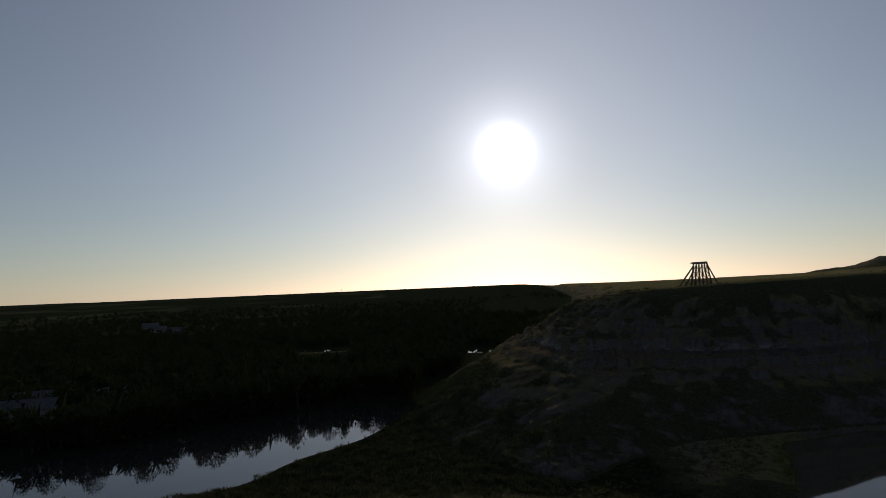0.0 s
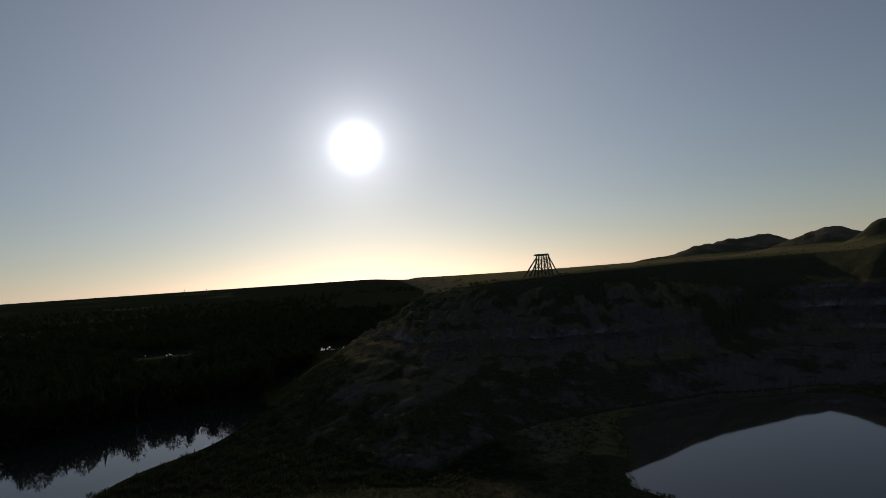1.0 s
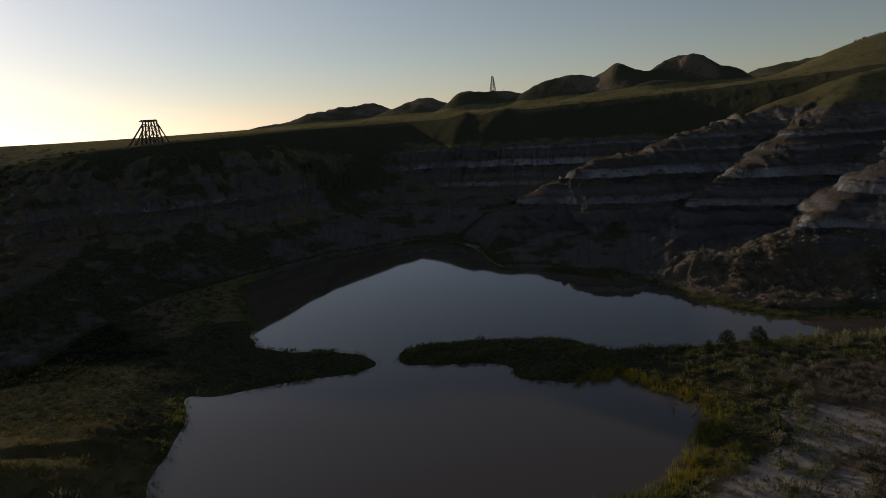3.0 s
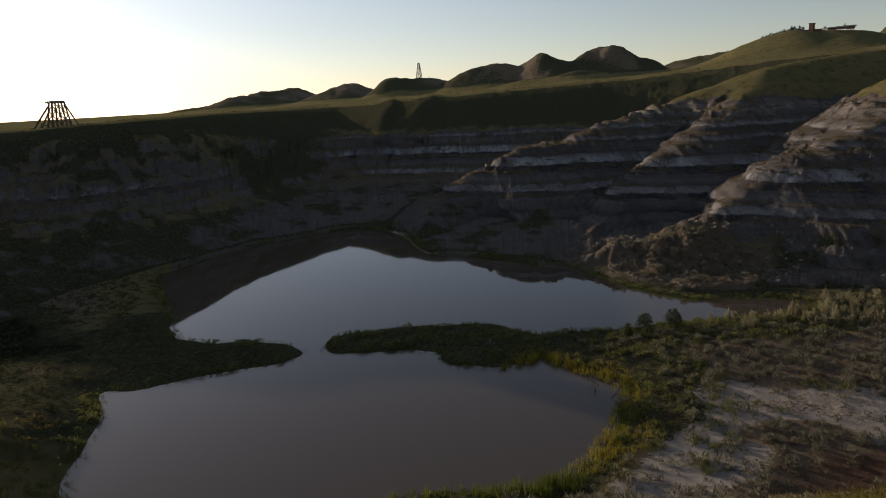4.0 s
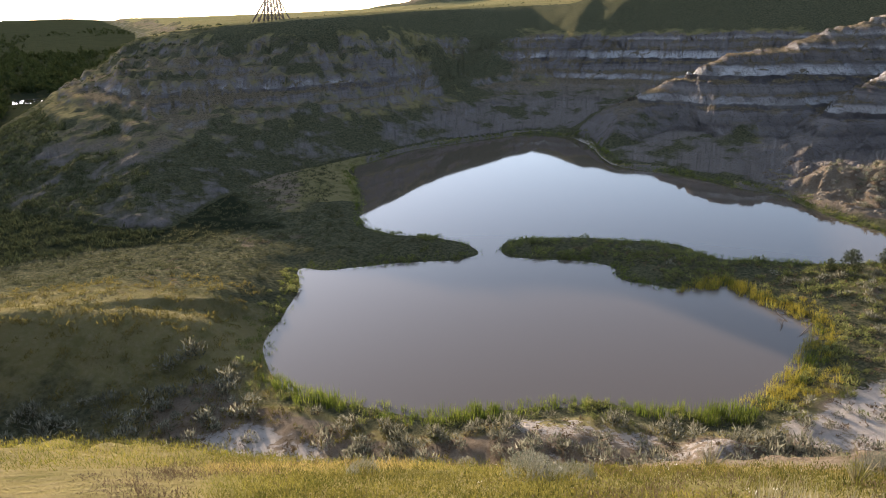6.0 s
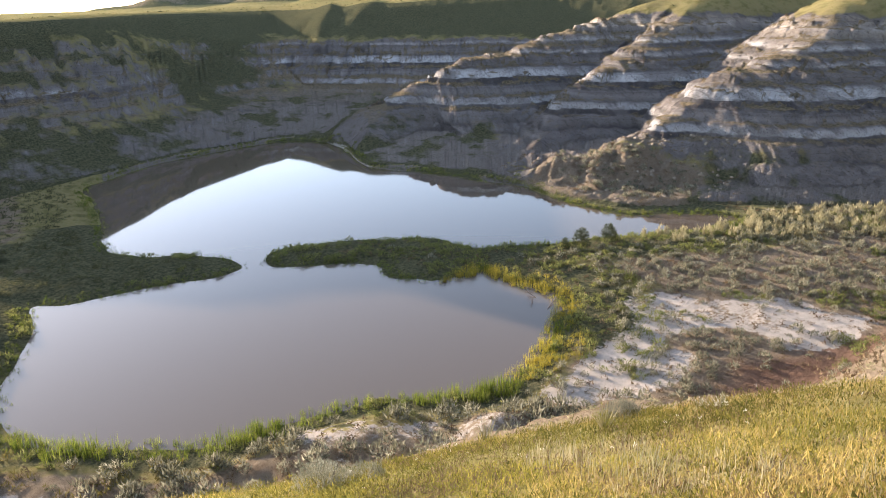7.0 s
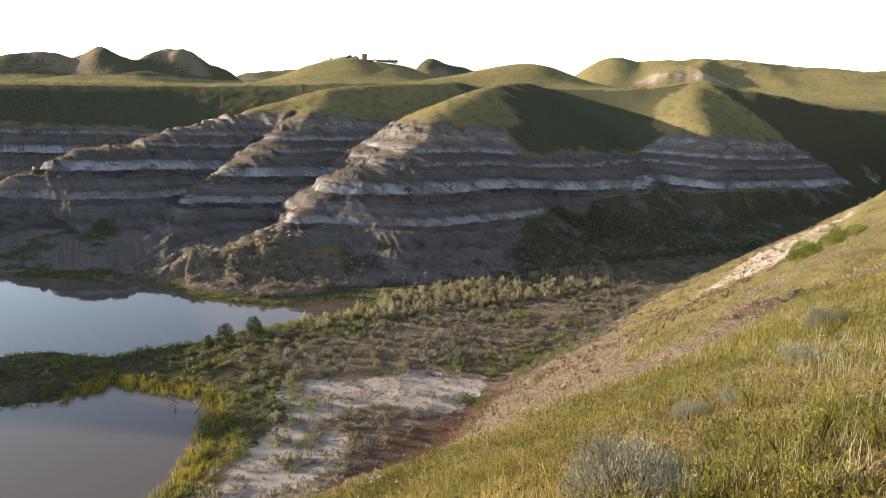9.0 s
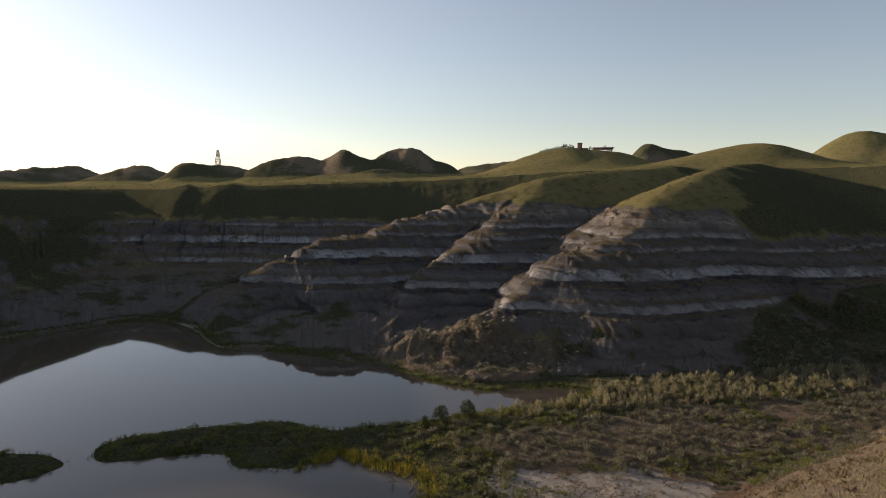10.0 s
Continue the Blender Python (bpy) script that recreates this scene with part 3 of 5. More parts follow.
    bands = mixed(N, L, ramp(N, L, n_patch, [(0.45, (0, 0, 0)), (0.58, (0.7, 0.7, 0.7))]), bands, (0.195, 0.176, 0.164))
    bands = mixed(N, L, ramp(N, L, n_thin, [(0.36, (0.55, 0.55, 0.55)), (0.44, (0, 0, 0))]), bands, (0.085, 0.078, 0.076))
    bands = mixed(N, L, ramp(N, L, n_thin, [(0.57, (0, 0, 0)), (0.66, (0.4, 0.4, 0.4))]), bands, (0.36, 0.34, 0.325))
    rocks = mixed(N, L, ramp(N, L, n_fine, [(0.52, (0, 0, 0)), (0.72, (0.5, 0.5, 0.5))]), bands, (0.15, 0.125, 0.105))
    # rill shading put into the colour: hollows darkened, ribs lightened
    rocks = mixed(N, L, ramp(N, L, n_rill, [(0.36, (0.55, 0.55, 0.55)), (0.46, (0, 0, 0))]), rocks, (0.09, 0.083, 0.078))
    rocks = mixed(N, L, ramp(N, L, n_rill, [(0.56, (0, 0, 0)), (0.68, (0.22, 0.22, 0.22))]), rocks, (0.38, 0.36, 0.34))
    rocks = mixed(N, L, ramp(N, L, noise_node(N, L, pos, 0.9, 5, 0.7), [(0.58, (0, 0, 0)), (0.68, (0.4, 0.4, 0.4))]), rocks, (0.19, 0.155, 0.115))
    rocks = mixed(N, L, ramp(N, L, noise_node(N, L, pos, 3.2, 4, 0.8), [(0.58, (0, 0, 0)), (0.63, (0.75, 0.75, 0.75))]), rocks, (0.07, 0.06, 0.048))
    # ledges and crests hold brown soil, dead grass and low brush
    lie = N.new("ShaderNodeSeparateXYZ")
    L.new(geo.outputs["Normal"], lie.inputs[0])
    level = maths(N, L, "ADD", lie.outputs[2], maths(N, L, "MULTIPLY", swing, 0.35))
    cap = mixed(N, L, ramp(N, L, n_fine, [(0.40, (0, 0, 0)), (0.60, (1, 1, 1))]), (0.25, 0.195, 0.12), (0.105, 0.088, 0.05))
    capped = maths(N, L, "MULTIPLY", ramp(N, L, level, [(0.82, (0, 0, 0)), (0.94, (0.88, 0.88, 0.88))]), ramp(N, L, maths(N, L, "DIVIDE", h, 20.0), [(0.22, (0.25, 0.25, 0.25)), (0.42, (1, 1, 1))]))
    rocks = mixed(N, L, capped, rocks, cap)
    dry = mixed(N, L, ramp(N, L, n_big, [(0.38, (0, 0, 0)), (0.62, (1, 1, 1))]), (0.265, 0.222, 0.098), (0.20, 0.182, 0.078))
    dry = mixed(N, L, ramp(N, L, n_fine, [(0.45, (0, 0, 0)), (0.75, (1, 1, 1))]), dry, (0.28, 0.235, 0.13))
    dry = mixed(N, L, ramp(N, L, n_mid, [(0.50, (0, 0, 0)), (0.68, (0.7, 0.7, 0.7))]), dry, (0.125, 0.118, 0.042))
    lush = mixed(N, L, ramp(N, L, n_fine, [(0.38, (0, 0, 0)), (0.62, (1, 1, 1))]), (0.055, 0.06, 0.034), (0.145, 0.138, 0.078))
    colour = mixed(N, L, masked(green, 0.8, 0.35, 0.65), dry, lush)
    # near-black green of the wooded valley floor; at the bluff's foot it also paints shade
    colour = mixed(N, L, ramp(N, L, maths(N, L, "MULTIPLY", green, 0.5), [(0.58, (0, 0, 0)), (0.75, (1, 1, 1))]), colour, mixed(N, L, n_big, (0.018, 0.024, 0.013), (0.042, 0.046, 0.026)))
    soil = mixed(N, L, n_fine, (0.15, 0.115, 0.08), (0.34, 0.275, 0.20))
    soil = mixed(N, L, ramp(N, L, n_mid, [(0.55, (0, 0, 0)), (0.66, (1, 1, 1))]), soil, (0.17, 0.125, 0.085))
    iron = N.new("ShaderNodeAttribute")
    iron.attribute_name = "red_soil"
    soil = mixed(N, L, ramp(N, L, n_tiny, [(0.52, (0, 0, 0)), (0.66, (0.55, 0.55, 0.55))]), soil, (0.09, 0.068, 0.05))
    soil = mixed(N, L, maths(N, L, "MULTIPLY", iron.outputs["Fac"], 0.8), soil, mixed(N, L, n_fine, (0.085, 0.045, 0.034), (0.19, 0.115, 0.085)))
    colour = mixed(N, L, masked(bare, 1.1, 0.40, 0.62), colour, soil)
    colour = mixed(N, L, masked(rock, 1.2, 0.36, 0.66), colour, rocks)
    silts = mixed(N, L, n_fine, (0.26, 0.228, 0.195), (0.45, 0.405, 0.355))
    broken = maths(N, L, "ADD", silt, maths(N, L, "MULTIPLY", maths(N, L, "SUBTRACT", n_fine, 0.5), 1.5))
    colour = mixed(N, L, ramp(N, L, maths(N, L, "ADD", broken, maths(N, L, "MULTIPLY", swing, 0.9)), [(0.44, (0, 0, 0)), (0.58, (1, 1, 1))]), colour, silts)
    rough = maths(N, L, "ADD", n_fine, maths(N, L, "MULTIPLY", n_tiny, 0.5))
    rough = maths(N, L, "ADD", rough, maths(N, L, "MULTIPLY", maths(N, L, "MULTIPLY", n_rill, rock), 1.6))
    rough = maths(N, L, "ADD", rough, maths(N, L, "MULTIPLY", maths(N, L, "MULTIPLY", n_thin, rock), 0.8))
    rough = maths(N, L, "MULTIPLY", rough, maths(N, L, "SUBTRACT", 1.0, maths(N, L, "MULTIPLY", silt, 0.85)))
    surface(N, L, colour, 1.0, rough, 1.0, 0.85, 0.0)
    return m


def water_material(name, tint):
    m, N, L = material(name)
    geo = N.new("ShaderNodeNewGeometry")
    b = surface(N, L, tint, 0.03, noise_node(N, L, geo.outputs["Position"], 2.2, 3), 0.03, 0.02, 0.5)
    b.inputs["IOR"].default_value = 1.33
    return m


GROUND = ground_material()
POND_WATER = water_material("pond_water", (0.074, 0.058, 0.042))
RIVER_WATER = water_material("river_water", (0.03, 0.032, 0.03))
m_, N_, L_ = material("weathered_timber")
g_ = N_.new("ShaderNodeNewGeometry")
surface(N_, L_, ramp(N_, L_, noise_node(N_, L_, g_.outputs["Position"], 3.0, 6), [(0.3, (0.10, 0.075, 0.055)), (0.7, (0.20, 0.16, 0.13))]), 0.9)
TIMBER = m_


# ---------------------------------------------------------------- ground
GRID_X, GRID_Y = -0.4, -0.3          # middle of the ground's ring pattern


def grid_mesh(azimuths, radii):
    a, r = np.meshgrid(np.radians(azimuths), radii)
    x, y = r * np.sin(a) + GRID_X, r * np.cos(a) + GRID_Y
    z, cover, _, _ = terrain(x, y)
    rows, cols = x.shape
    i = np.arange((rows - 1) * (cols - 1))
    k = (i // (cols - 1)) * cols + i % (cols - 1)
    quads = np.stack([k, k + 1, k + cols + 1, k + cols], 1)
    return np.stack([x, y, z], -1).reshape(-1, 3), quads, cover.reshape(-1, 6)


def mesh_of(name, verts, quads):
    me = bpy.data.meshes.new(name)
    me.vertices.add(len(verts))
    me.vertices.foreach_set("co", verts.astype(np.float32).ravel())
    n = quads.shape[1]
    me.loops.add(quads.size)
    me.loops.foreach_set("vertex_index", quads.astype(np.int32).ravel())
    me.polygons.add(len(quads))
    me.polygons.foreach_set("loop_start", np.arange(0, quads.size, n, dtype=np.int32))
    me.polygons.foreach_set("loop_total", np.full(len(quads), n, np.int32))
    me.update(calc_edges=True)
    return me


def growing(a, b, ratio):
    n = max(2, int(math.log(b / a) / math.log(1 + ratio)))
    return a * (b / a) ** (np.arange(n + 1) / n)


fine = np.concatenate([np.arange(-45, 30, 0.22), np.arange(30, 112, 0.125), np.arange(112, 130, 0.22), np.linspace(130, 315, 62)])
coarse = np.concatenate([np.arange(-45, 130, 0.4), np.linspace(130, 315, 62)])
far_r = np.concatenate([growing(55, 95, 0.009), growing(95, 260, 0.0042)[1:], growing(260, 560, 0.012)[1:], growing(560, 760, 0.007)[1:], growing(760, 4600, 0.016)[1:]])
near_r = np.concatenate([[0.001, 0.3, 0.7], growing(1.2, 55.3, 0.02)])
va, qa, ca = grid_mesh(fine, far_r)
vb, qb, cb = grid_mesh(coarse, near_r)
ground_me = mesh_of("ground", np.vstack([va, vb]), np.vstack([qa, qb + len(va)]))
layer = ground_me.color_attributes.new("cover", "FLOAT_COLOR", "POINT")
covers = np.vstack([ca, cb]).astype(np.float32)
layer.data.foreach_set("color", np.ascontiguousarray(covers[:, :4]).ravel())
along = ground_me.attributes.new("run", "FLOAT", "POINT")
along.data.foreach_set("value", np.ascontiguousarray(covers[:, 4]))
iron = ground_me.attributes.new("red_soil", "FLOAT", "POINT")
iron.data.foreach_set("value", np.ascontiguousarray(covers[:, 5]))
ground_me.polygons.foreach_set("use_smooth", np.ones(len(ground_me.polygons), bool))
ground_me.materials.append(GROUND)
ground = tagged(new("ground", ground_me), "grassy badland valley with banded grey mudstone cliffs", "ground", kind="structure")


def water_sheet(name, poly, z, mat, label):
    bm = bmesh.new()
    c = np.mean(poly[:, :2], 0)
    grown = [((p[0] - c[0]) * 1.0 + c[0], (p[1] - c[1]) * 1.0 + c[1]) for p in poly]
    # widen past the shore, under the banks
    n = len(grown)
    verts = []
    for i in range(n):
        a, b = Vector(grown[i - 1]), Vector(grown[(i + 1) % n])
        t = (b - a).normalized()
        verts.append((grown[i][0], grown[i][1], t))
    area = sum(grown[i - 1][0] * grown[i][1] - grown[i][0] * grown[i - 1][1] for i in range(n))
    side = 1.0 if area > 0 else -1.0
    vs = [bm.verts.new((x + side * t.y * 1.6, y - side * t.x * 1.6, z)) for x, y, t in verts]
    f = bm.faces.new(vs)
    bmesh.ops.triangulate(bm, faces=[f])
    for g in bm.faces:
        if g.normal.z < 0:
            g.normal_flip()
    me = bpy.data.meshes.new(name)
    bm.to_mesh(me)
    bm.free()
    me.materials.append(mat)
    return tagged(new(name, me), label, "water", kind="structure")


water_sheet("pond_water", POND, 0.0, POND_WATER, "still brown pond water mirroring the sky")
water_sheet("river_water", RIVER, 0.0, RIVER_WATER, "dark calm river water reflecting the sky")
for pool in POOLS:
    water_sheet("river_water", pool, 0.25, RIVER_WATER, "distant bright reach of the river")


def height(x, y):
    return float(terrain(np.array([float(x)]), np.array([float(y)]))[0][0])


def polar(az, dist):
    return dist * math.sin(radians(az)), dist * math.cos(radians(az))



def heights(x, y):
    return terrain(np.asarray(x, float), np.asarray(y, float))[0]


# ---------------------------------------------------------------- leaf and wood materials
def leaf_material(name, dark, light, through_light=0.35):
    m, N, L = material(name)
    geo = N.new("ShaderNodeNewGeometry")
    colour = mixed(N, L, geo.outputs["Random Per Island"], dark, light)
    colour = mixed(N, L, ramp(N, L, noise_node(N, L, geo.outputs["Position"], 0.35, 3), [(0.35, (0, 0, 0)), (0.65, (0.6, 0.6, 0.6))]), colour, tuple(0.7 * a for a in dark))
    colour = mixed(N, L, ramp(N, L, noise_node(N, L, geo.outputs["Position"], 1.3, 3), [(0.5, (0, 0, 0)), (0.68, (0.6, 0.6, 0.6))]), colour, (dark[0] * 0.75, dark[1] * 0.85, dark[2] * 0.7))
    d, t = N.new("ShaderNodeBsdfDiffuse"), N.new("ShaderNodeBsdfTranslucent")
    mix, o = N.new("ShaderNodeMixShader"), N.new("ShaderNodeOutputMaterial")
    L.new(colour, d.inputs[0])
    L.new(colour, t.inputs[0])
    mix.inputs[0].default_value = through_light
    L.new(d.outputs[0], mix.inputs[1])
    L.new(t.outputs[0], mix.inputs[2])
    L.new(mix.outputs[0], o.inputs[0])
    return m


DRY_GRASS = leaf_material("dry_grass", (0.19, 0.14, 0.04), (0.50, 0.39, 0.15), 0.45)
GREEN_GRASS = leaf_material("green_grass", (0.10, 0.105, 0.022), (0.37, 0.31, 0.065), 0.45)
REED_GREEN = leaf_material("green_reed", (0.06, 0.09, 0.016), (0.24, 0.26, 0.045), 0.45)
REED_GOLD = leaf_material("golden_reed", (0.23, 0.20, 0.035), (0.46, 0.375, 0.065), 0.45)
SAGE = leaf_material("sage_leaf", (0.11, 0.11, 0.08), (0.42, 0.41, 0.31), 0.3)
SAGE_FLAT = leaf_material("sage_flat_leaf", (0.095, 0.092, 0.062), (0.38, 0.36, 0.26), 0.4)
MARSH = leaf_material("marsh_leaf", (0.11, 0.125, 0.042), (0.27, 0.262, 0.095), 0.4)
PALE_WEED = leaf_material("pale_weed", (0.24, 0.22, 0.13), (0.42, 0.37, 0.23))
TREE_LEAF = leaf_material("tree_leaf", (0.025, 0.034, 0.013), (0.05, 0.062, 0.022), 0.12)
SCRUB_LEAF = leaf_material("scrub_leaf", (0.04, 0.048, 0.024), (0.09, 0.10, 0.045), 0.2)
WEED_LEAF = leaf_material("weed_leaf", (0.14, 0.14, 0.03), (0.30, 0.26, 0.06), 0.4)
FORB = leaf_material("forb_leaf", (0.07, 0.072, 0.018), (0.25, 0.21, 0.05), 0.4)
MEADOW = leaf_material("meadow_leaf", (0.075, 0.078, 0.04), (0.145, 0.14, 0.07), 0.25)
LITTER = leaf_material("dry_litter", (0.13, 0.09, 0.055), (0.27, 0.20, 0.12), 0.1)
MEADOW_GRASS = leaf_material("meadow_grass", (0.13, 0.11, 0.035), (0.26, 0.205, 0.065), 0.3)
BLOSSOM = leaf_material("white_petal", (0.62, 0.60, 0.52), (0.8, 0.78, 0.7))


def plain(name, dark, light, scale=3.0, rough=0.9):
    m, N, L = material(name)
    g = N.new("ShaderNodeNewGeometry")
    n = noise_node(N, L, g.outputs["Position"], scale, 6)
    surface(N, L, ramp(N, L, n, [(0.3, dark), (0.7, light)]), rough, n, 0.3, 0.02)
    return m


BARK = plain("bark", (0.06, 0.048, 0.038), (0.14, 0.115, 0.09), 8)
BRICK = plain("old_brick", (0.13, 0.075, 0.055), (0.22, 0.13, 0.095), 4)
ROOF_METAL = plain("pale_roof", (0.16, 0.16, 0.165), (0.26, 0.26, 0.26), 2, 0.4)
PLASTER = plain("pale_wall", (0.22, 0.20, 0.18), (0.34, 0.32, 0.29), 2)
DARK_GLASS = plain("dark_window", (0.02, 0.022, 0.025), (0.03, 0.032, 0.035), 2, 0.15)
STEEL = plain("grey_steel", (0.20, 0.20, 0.21), (0.32, 0.32, 0.32), 5, 0.5)


# ---------------------------------------------------------------- plant shapes: arrays of vertices and triangles
rng = np.random.default_rng(7)


def blades(n, tall, spread, width, lean):
    """A tuft of n tapering, bent blades."""
    a, rad = rng.uniform(0, 2 * np.pi, n), spread * np.sqrt(rng.uniform(0, 1, n))
    base = np.stack([rad * np.cos(a), rad * np.sin(a), np.full(n, -0.04)], 1)
    h = tall * rng.uniform(0.55, 1.0, n)
    b = rng.uniform(0, 2 * np.pi, n)
    out = np.stack([np.cos(b), np.sin(b), 0 * b], 1) * (lean * h * rng.uniform(0.2, 1, n))[:, None]
    c = rng.uniform(0, 2 * np.pi, n)
    side = np.stack([np.cos(c), np.sin(c), 0 * c], 1) * width * 0.5
    up = np.stack([0 * h, 0 * h, h], 1)
    v = np.stack([base - side, base + side, base + 0.35 * out + 0.6 * up + 0.7 * side, base + 0.35 * out + 0.6 * up - 0.7 * side, base + out + up], 1)
    k = 5 * np.arange(n)[:, None]
    f = np.concatenate([k + [0, 1, 2], k + [0, 2, 3], k + [3, 2, 4]])
    return v.reshape(-1, 3), f


def slivers(n, tall, spread, width, lean):
    """A far tuft: single leaning slivers."""
    v, _ = blades(n, tall, spread, width, lean)
    return v.reshape(n, 5, 3)[:, [0, 1, 4]].reshape(-1, 3), np.arange(3 * n).reshape(-1, 3)


def foliage(n, size, leaf, upright=0.0, hollow=0.45):
    """A dome of n small leaves over an uneven, clumped shell."""
    lobes = rng.normal(size=(7, 3))
    lobes /= np.linalg.norm(lobes, axis=1)[:, None]
    lobes[:, 2] = np.abs(lobes[:, 2]) * 0.9 + 0.15
    way = lobes[rng.integers(0, 7, n)] + rng.normal(size=(n, 3)) * 0.42
    way /= np.linalg.norm(way, axis=1)[:, None]
    way[:, 2] = np.abs(way[:, 2])
    rad = hollow + (1 - hollow) * rng.uniform(0, 1, n) ** 0.5
    c = way * rad[:, None] * np.array(size)
    p, q = rng.normal(size=(n, 3)), rng.normal(size=(n, 3))
    p = p * (1 - upright) + upright * (way + np.array([0, 0, 1.2]))
    p /= np.linalg.norm(p, axis=1)[:, None]
    q -= (q * p).sum(1)[:, None] * p
    q /= np.linalg.norm(q, axis=1)[:, None]
    s = leaf * rng.uniform(0.6, 1.3, n)[:, None]
    v = np.stack([c - 0.24 * q * s, c + 0.24 * q * s, c + p * s * 1.5], 1)
    return v.reshape(-1, 3), np.arange(3 * n).reshape(-1, 3)


def joined(shapes):
    vs, fs, k = [], [], 0
    for v, f in shapes:
        vs.append(v)
        fs.append(f + k)
        k += len(v)
    return np.vstack(vs), np.vstack(fs)


def shape_mesh(name, shape, mat):
    me = mesh_of(name, *shape)
    me.materials.append(mat)
    return me


def scatter(name, shapes, x, y, scale, mat, label, category, sink=0.0, stretch=None):
    """Many small plants as one object."""
    x, y, scale = np.asarray(x), np.asarray(y), np.asarray(scale)
    z = heights(x, y) - sink
    kind, turn = rng.integers(0, len(shapes), len(x)), rng.uniform(0, 2 * np.pi, len(x))
    tall = scale * (rng.uniform(0.8, 1.25, len(x)) if stretch is None else stretch)
    parts = []
    for k, (v, f) in enumerate(shapes):
        i = np.nonzero(kind == k)[0]
        if not len(i):
            continue
        c, s_ = np.cos(turn[i])[:, None], np.sin(turn[i])[:, None]
        px = (v[:, 0] * c - v[:, 1] * s_) * scale[i][:, None] + x[i][:, None]
        py = (v[:, 0] * s_ + v[:, 1] * c) * scale[i][:, None] + y[i][:, None]
        pz = v[:, 2] * tall[i][:, None] + z[i][:, None]
        vv = np.stack([px, py, pz], -1).reshape(-1, 3)
        ff = (f[None] + (np.arange(len(i)) * len(v))[:, None, None]).reshape(-1, 3)
        parts.append((vv, ff))
    return tagged(new(name, shape_mesh(name, joined(parts), mat)), label, category, kind="stuff")


def sprinkle(n, x0, x1, y0, y1):
    return rng.uniform(x0, x1, n), rng.uniform(y0, y1, n)


def ring(n, r0, r1, a0, a1):
    """Places round the eye's foot, as many on every length of the way outwards."""
    r, a = r0 * (r1 / r0) ** rng.uniform(0, 1, n), np.radians(rng.uniform(a0, a1, n))
    return r * np.sin(a), r * np.cos(a)


# ---------------------------------------------------------------- timber mine towers
def bar(bm, a, b, w, d=None):
    a, b = Vector(a), Vector(b)
    m = (b - a).to_track_quat("Z", "Y").to_matrix().to_4x4()
    r = bmesh.ops.create_cube(bm, size=1.0, matrix=Matrix.Translation((a + b) / 2) @ m @ Matrix.Diagonal((w, d or w, (b - a).length, 1)))
    return r["verts"]


def box(bm, x0, x1, y0, y1, z0, z1):
    return bmesh.ops.create_cube(bm, size=1.0, matrix=Matrix.Translation(((x0 + x1) / 2, (y0 + y1) / 2, (z0 + z1) / 2)) @ Matrix.Diagonal((x1 - x0, y1 - y0, z1 - z0, 1)))["verts"]


def part(name, bm, mat, parent, label=""):
    bmesh.ops.bevel(bm, geom=bm.edges[:], offset=0.015, segments=1, affect="EDGES") if len(bm.verts) <= 8 else None
    me = bpy.data.meshes.new(name)
    bm.to_mesh(me)
    bm.free()
    me.materials.append(mat)
    ob = new(name, me)
    ob.parent = parent
    return tagged(ob, label) if label else ob


def beam(name, a, b, w, mat, parent, label=""):
    bm = bmesh.new()
    bar(bm, a, b, w)
    return part(name, bm, mat, parent, label)


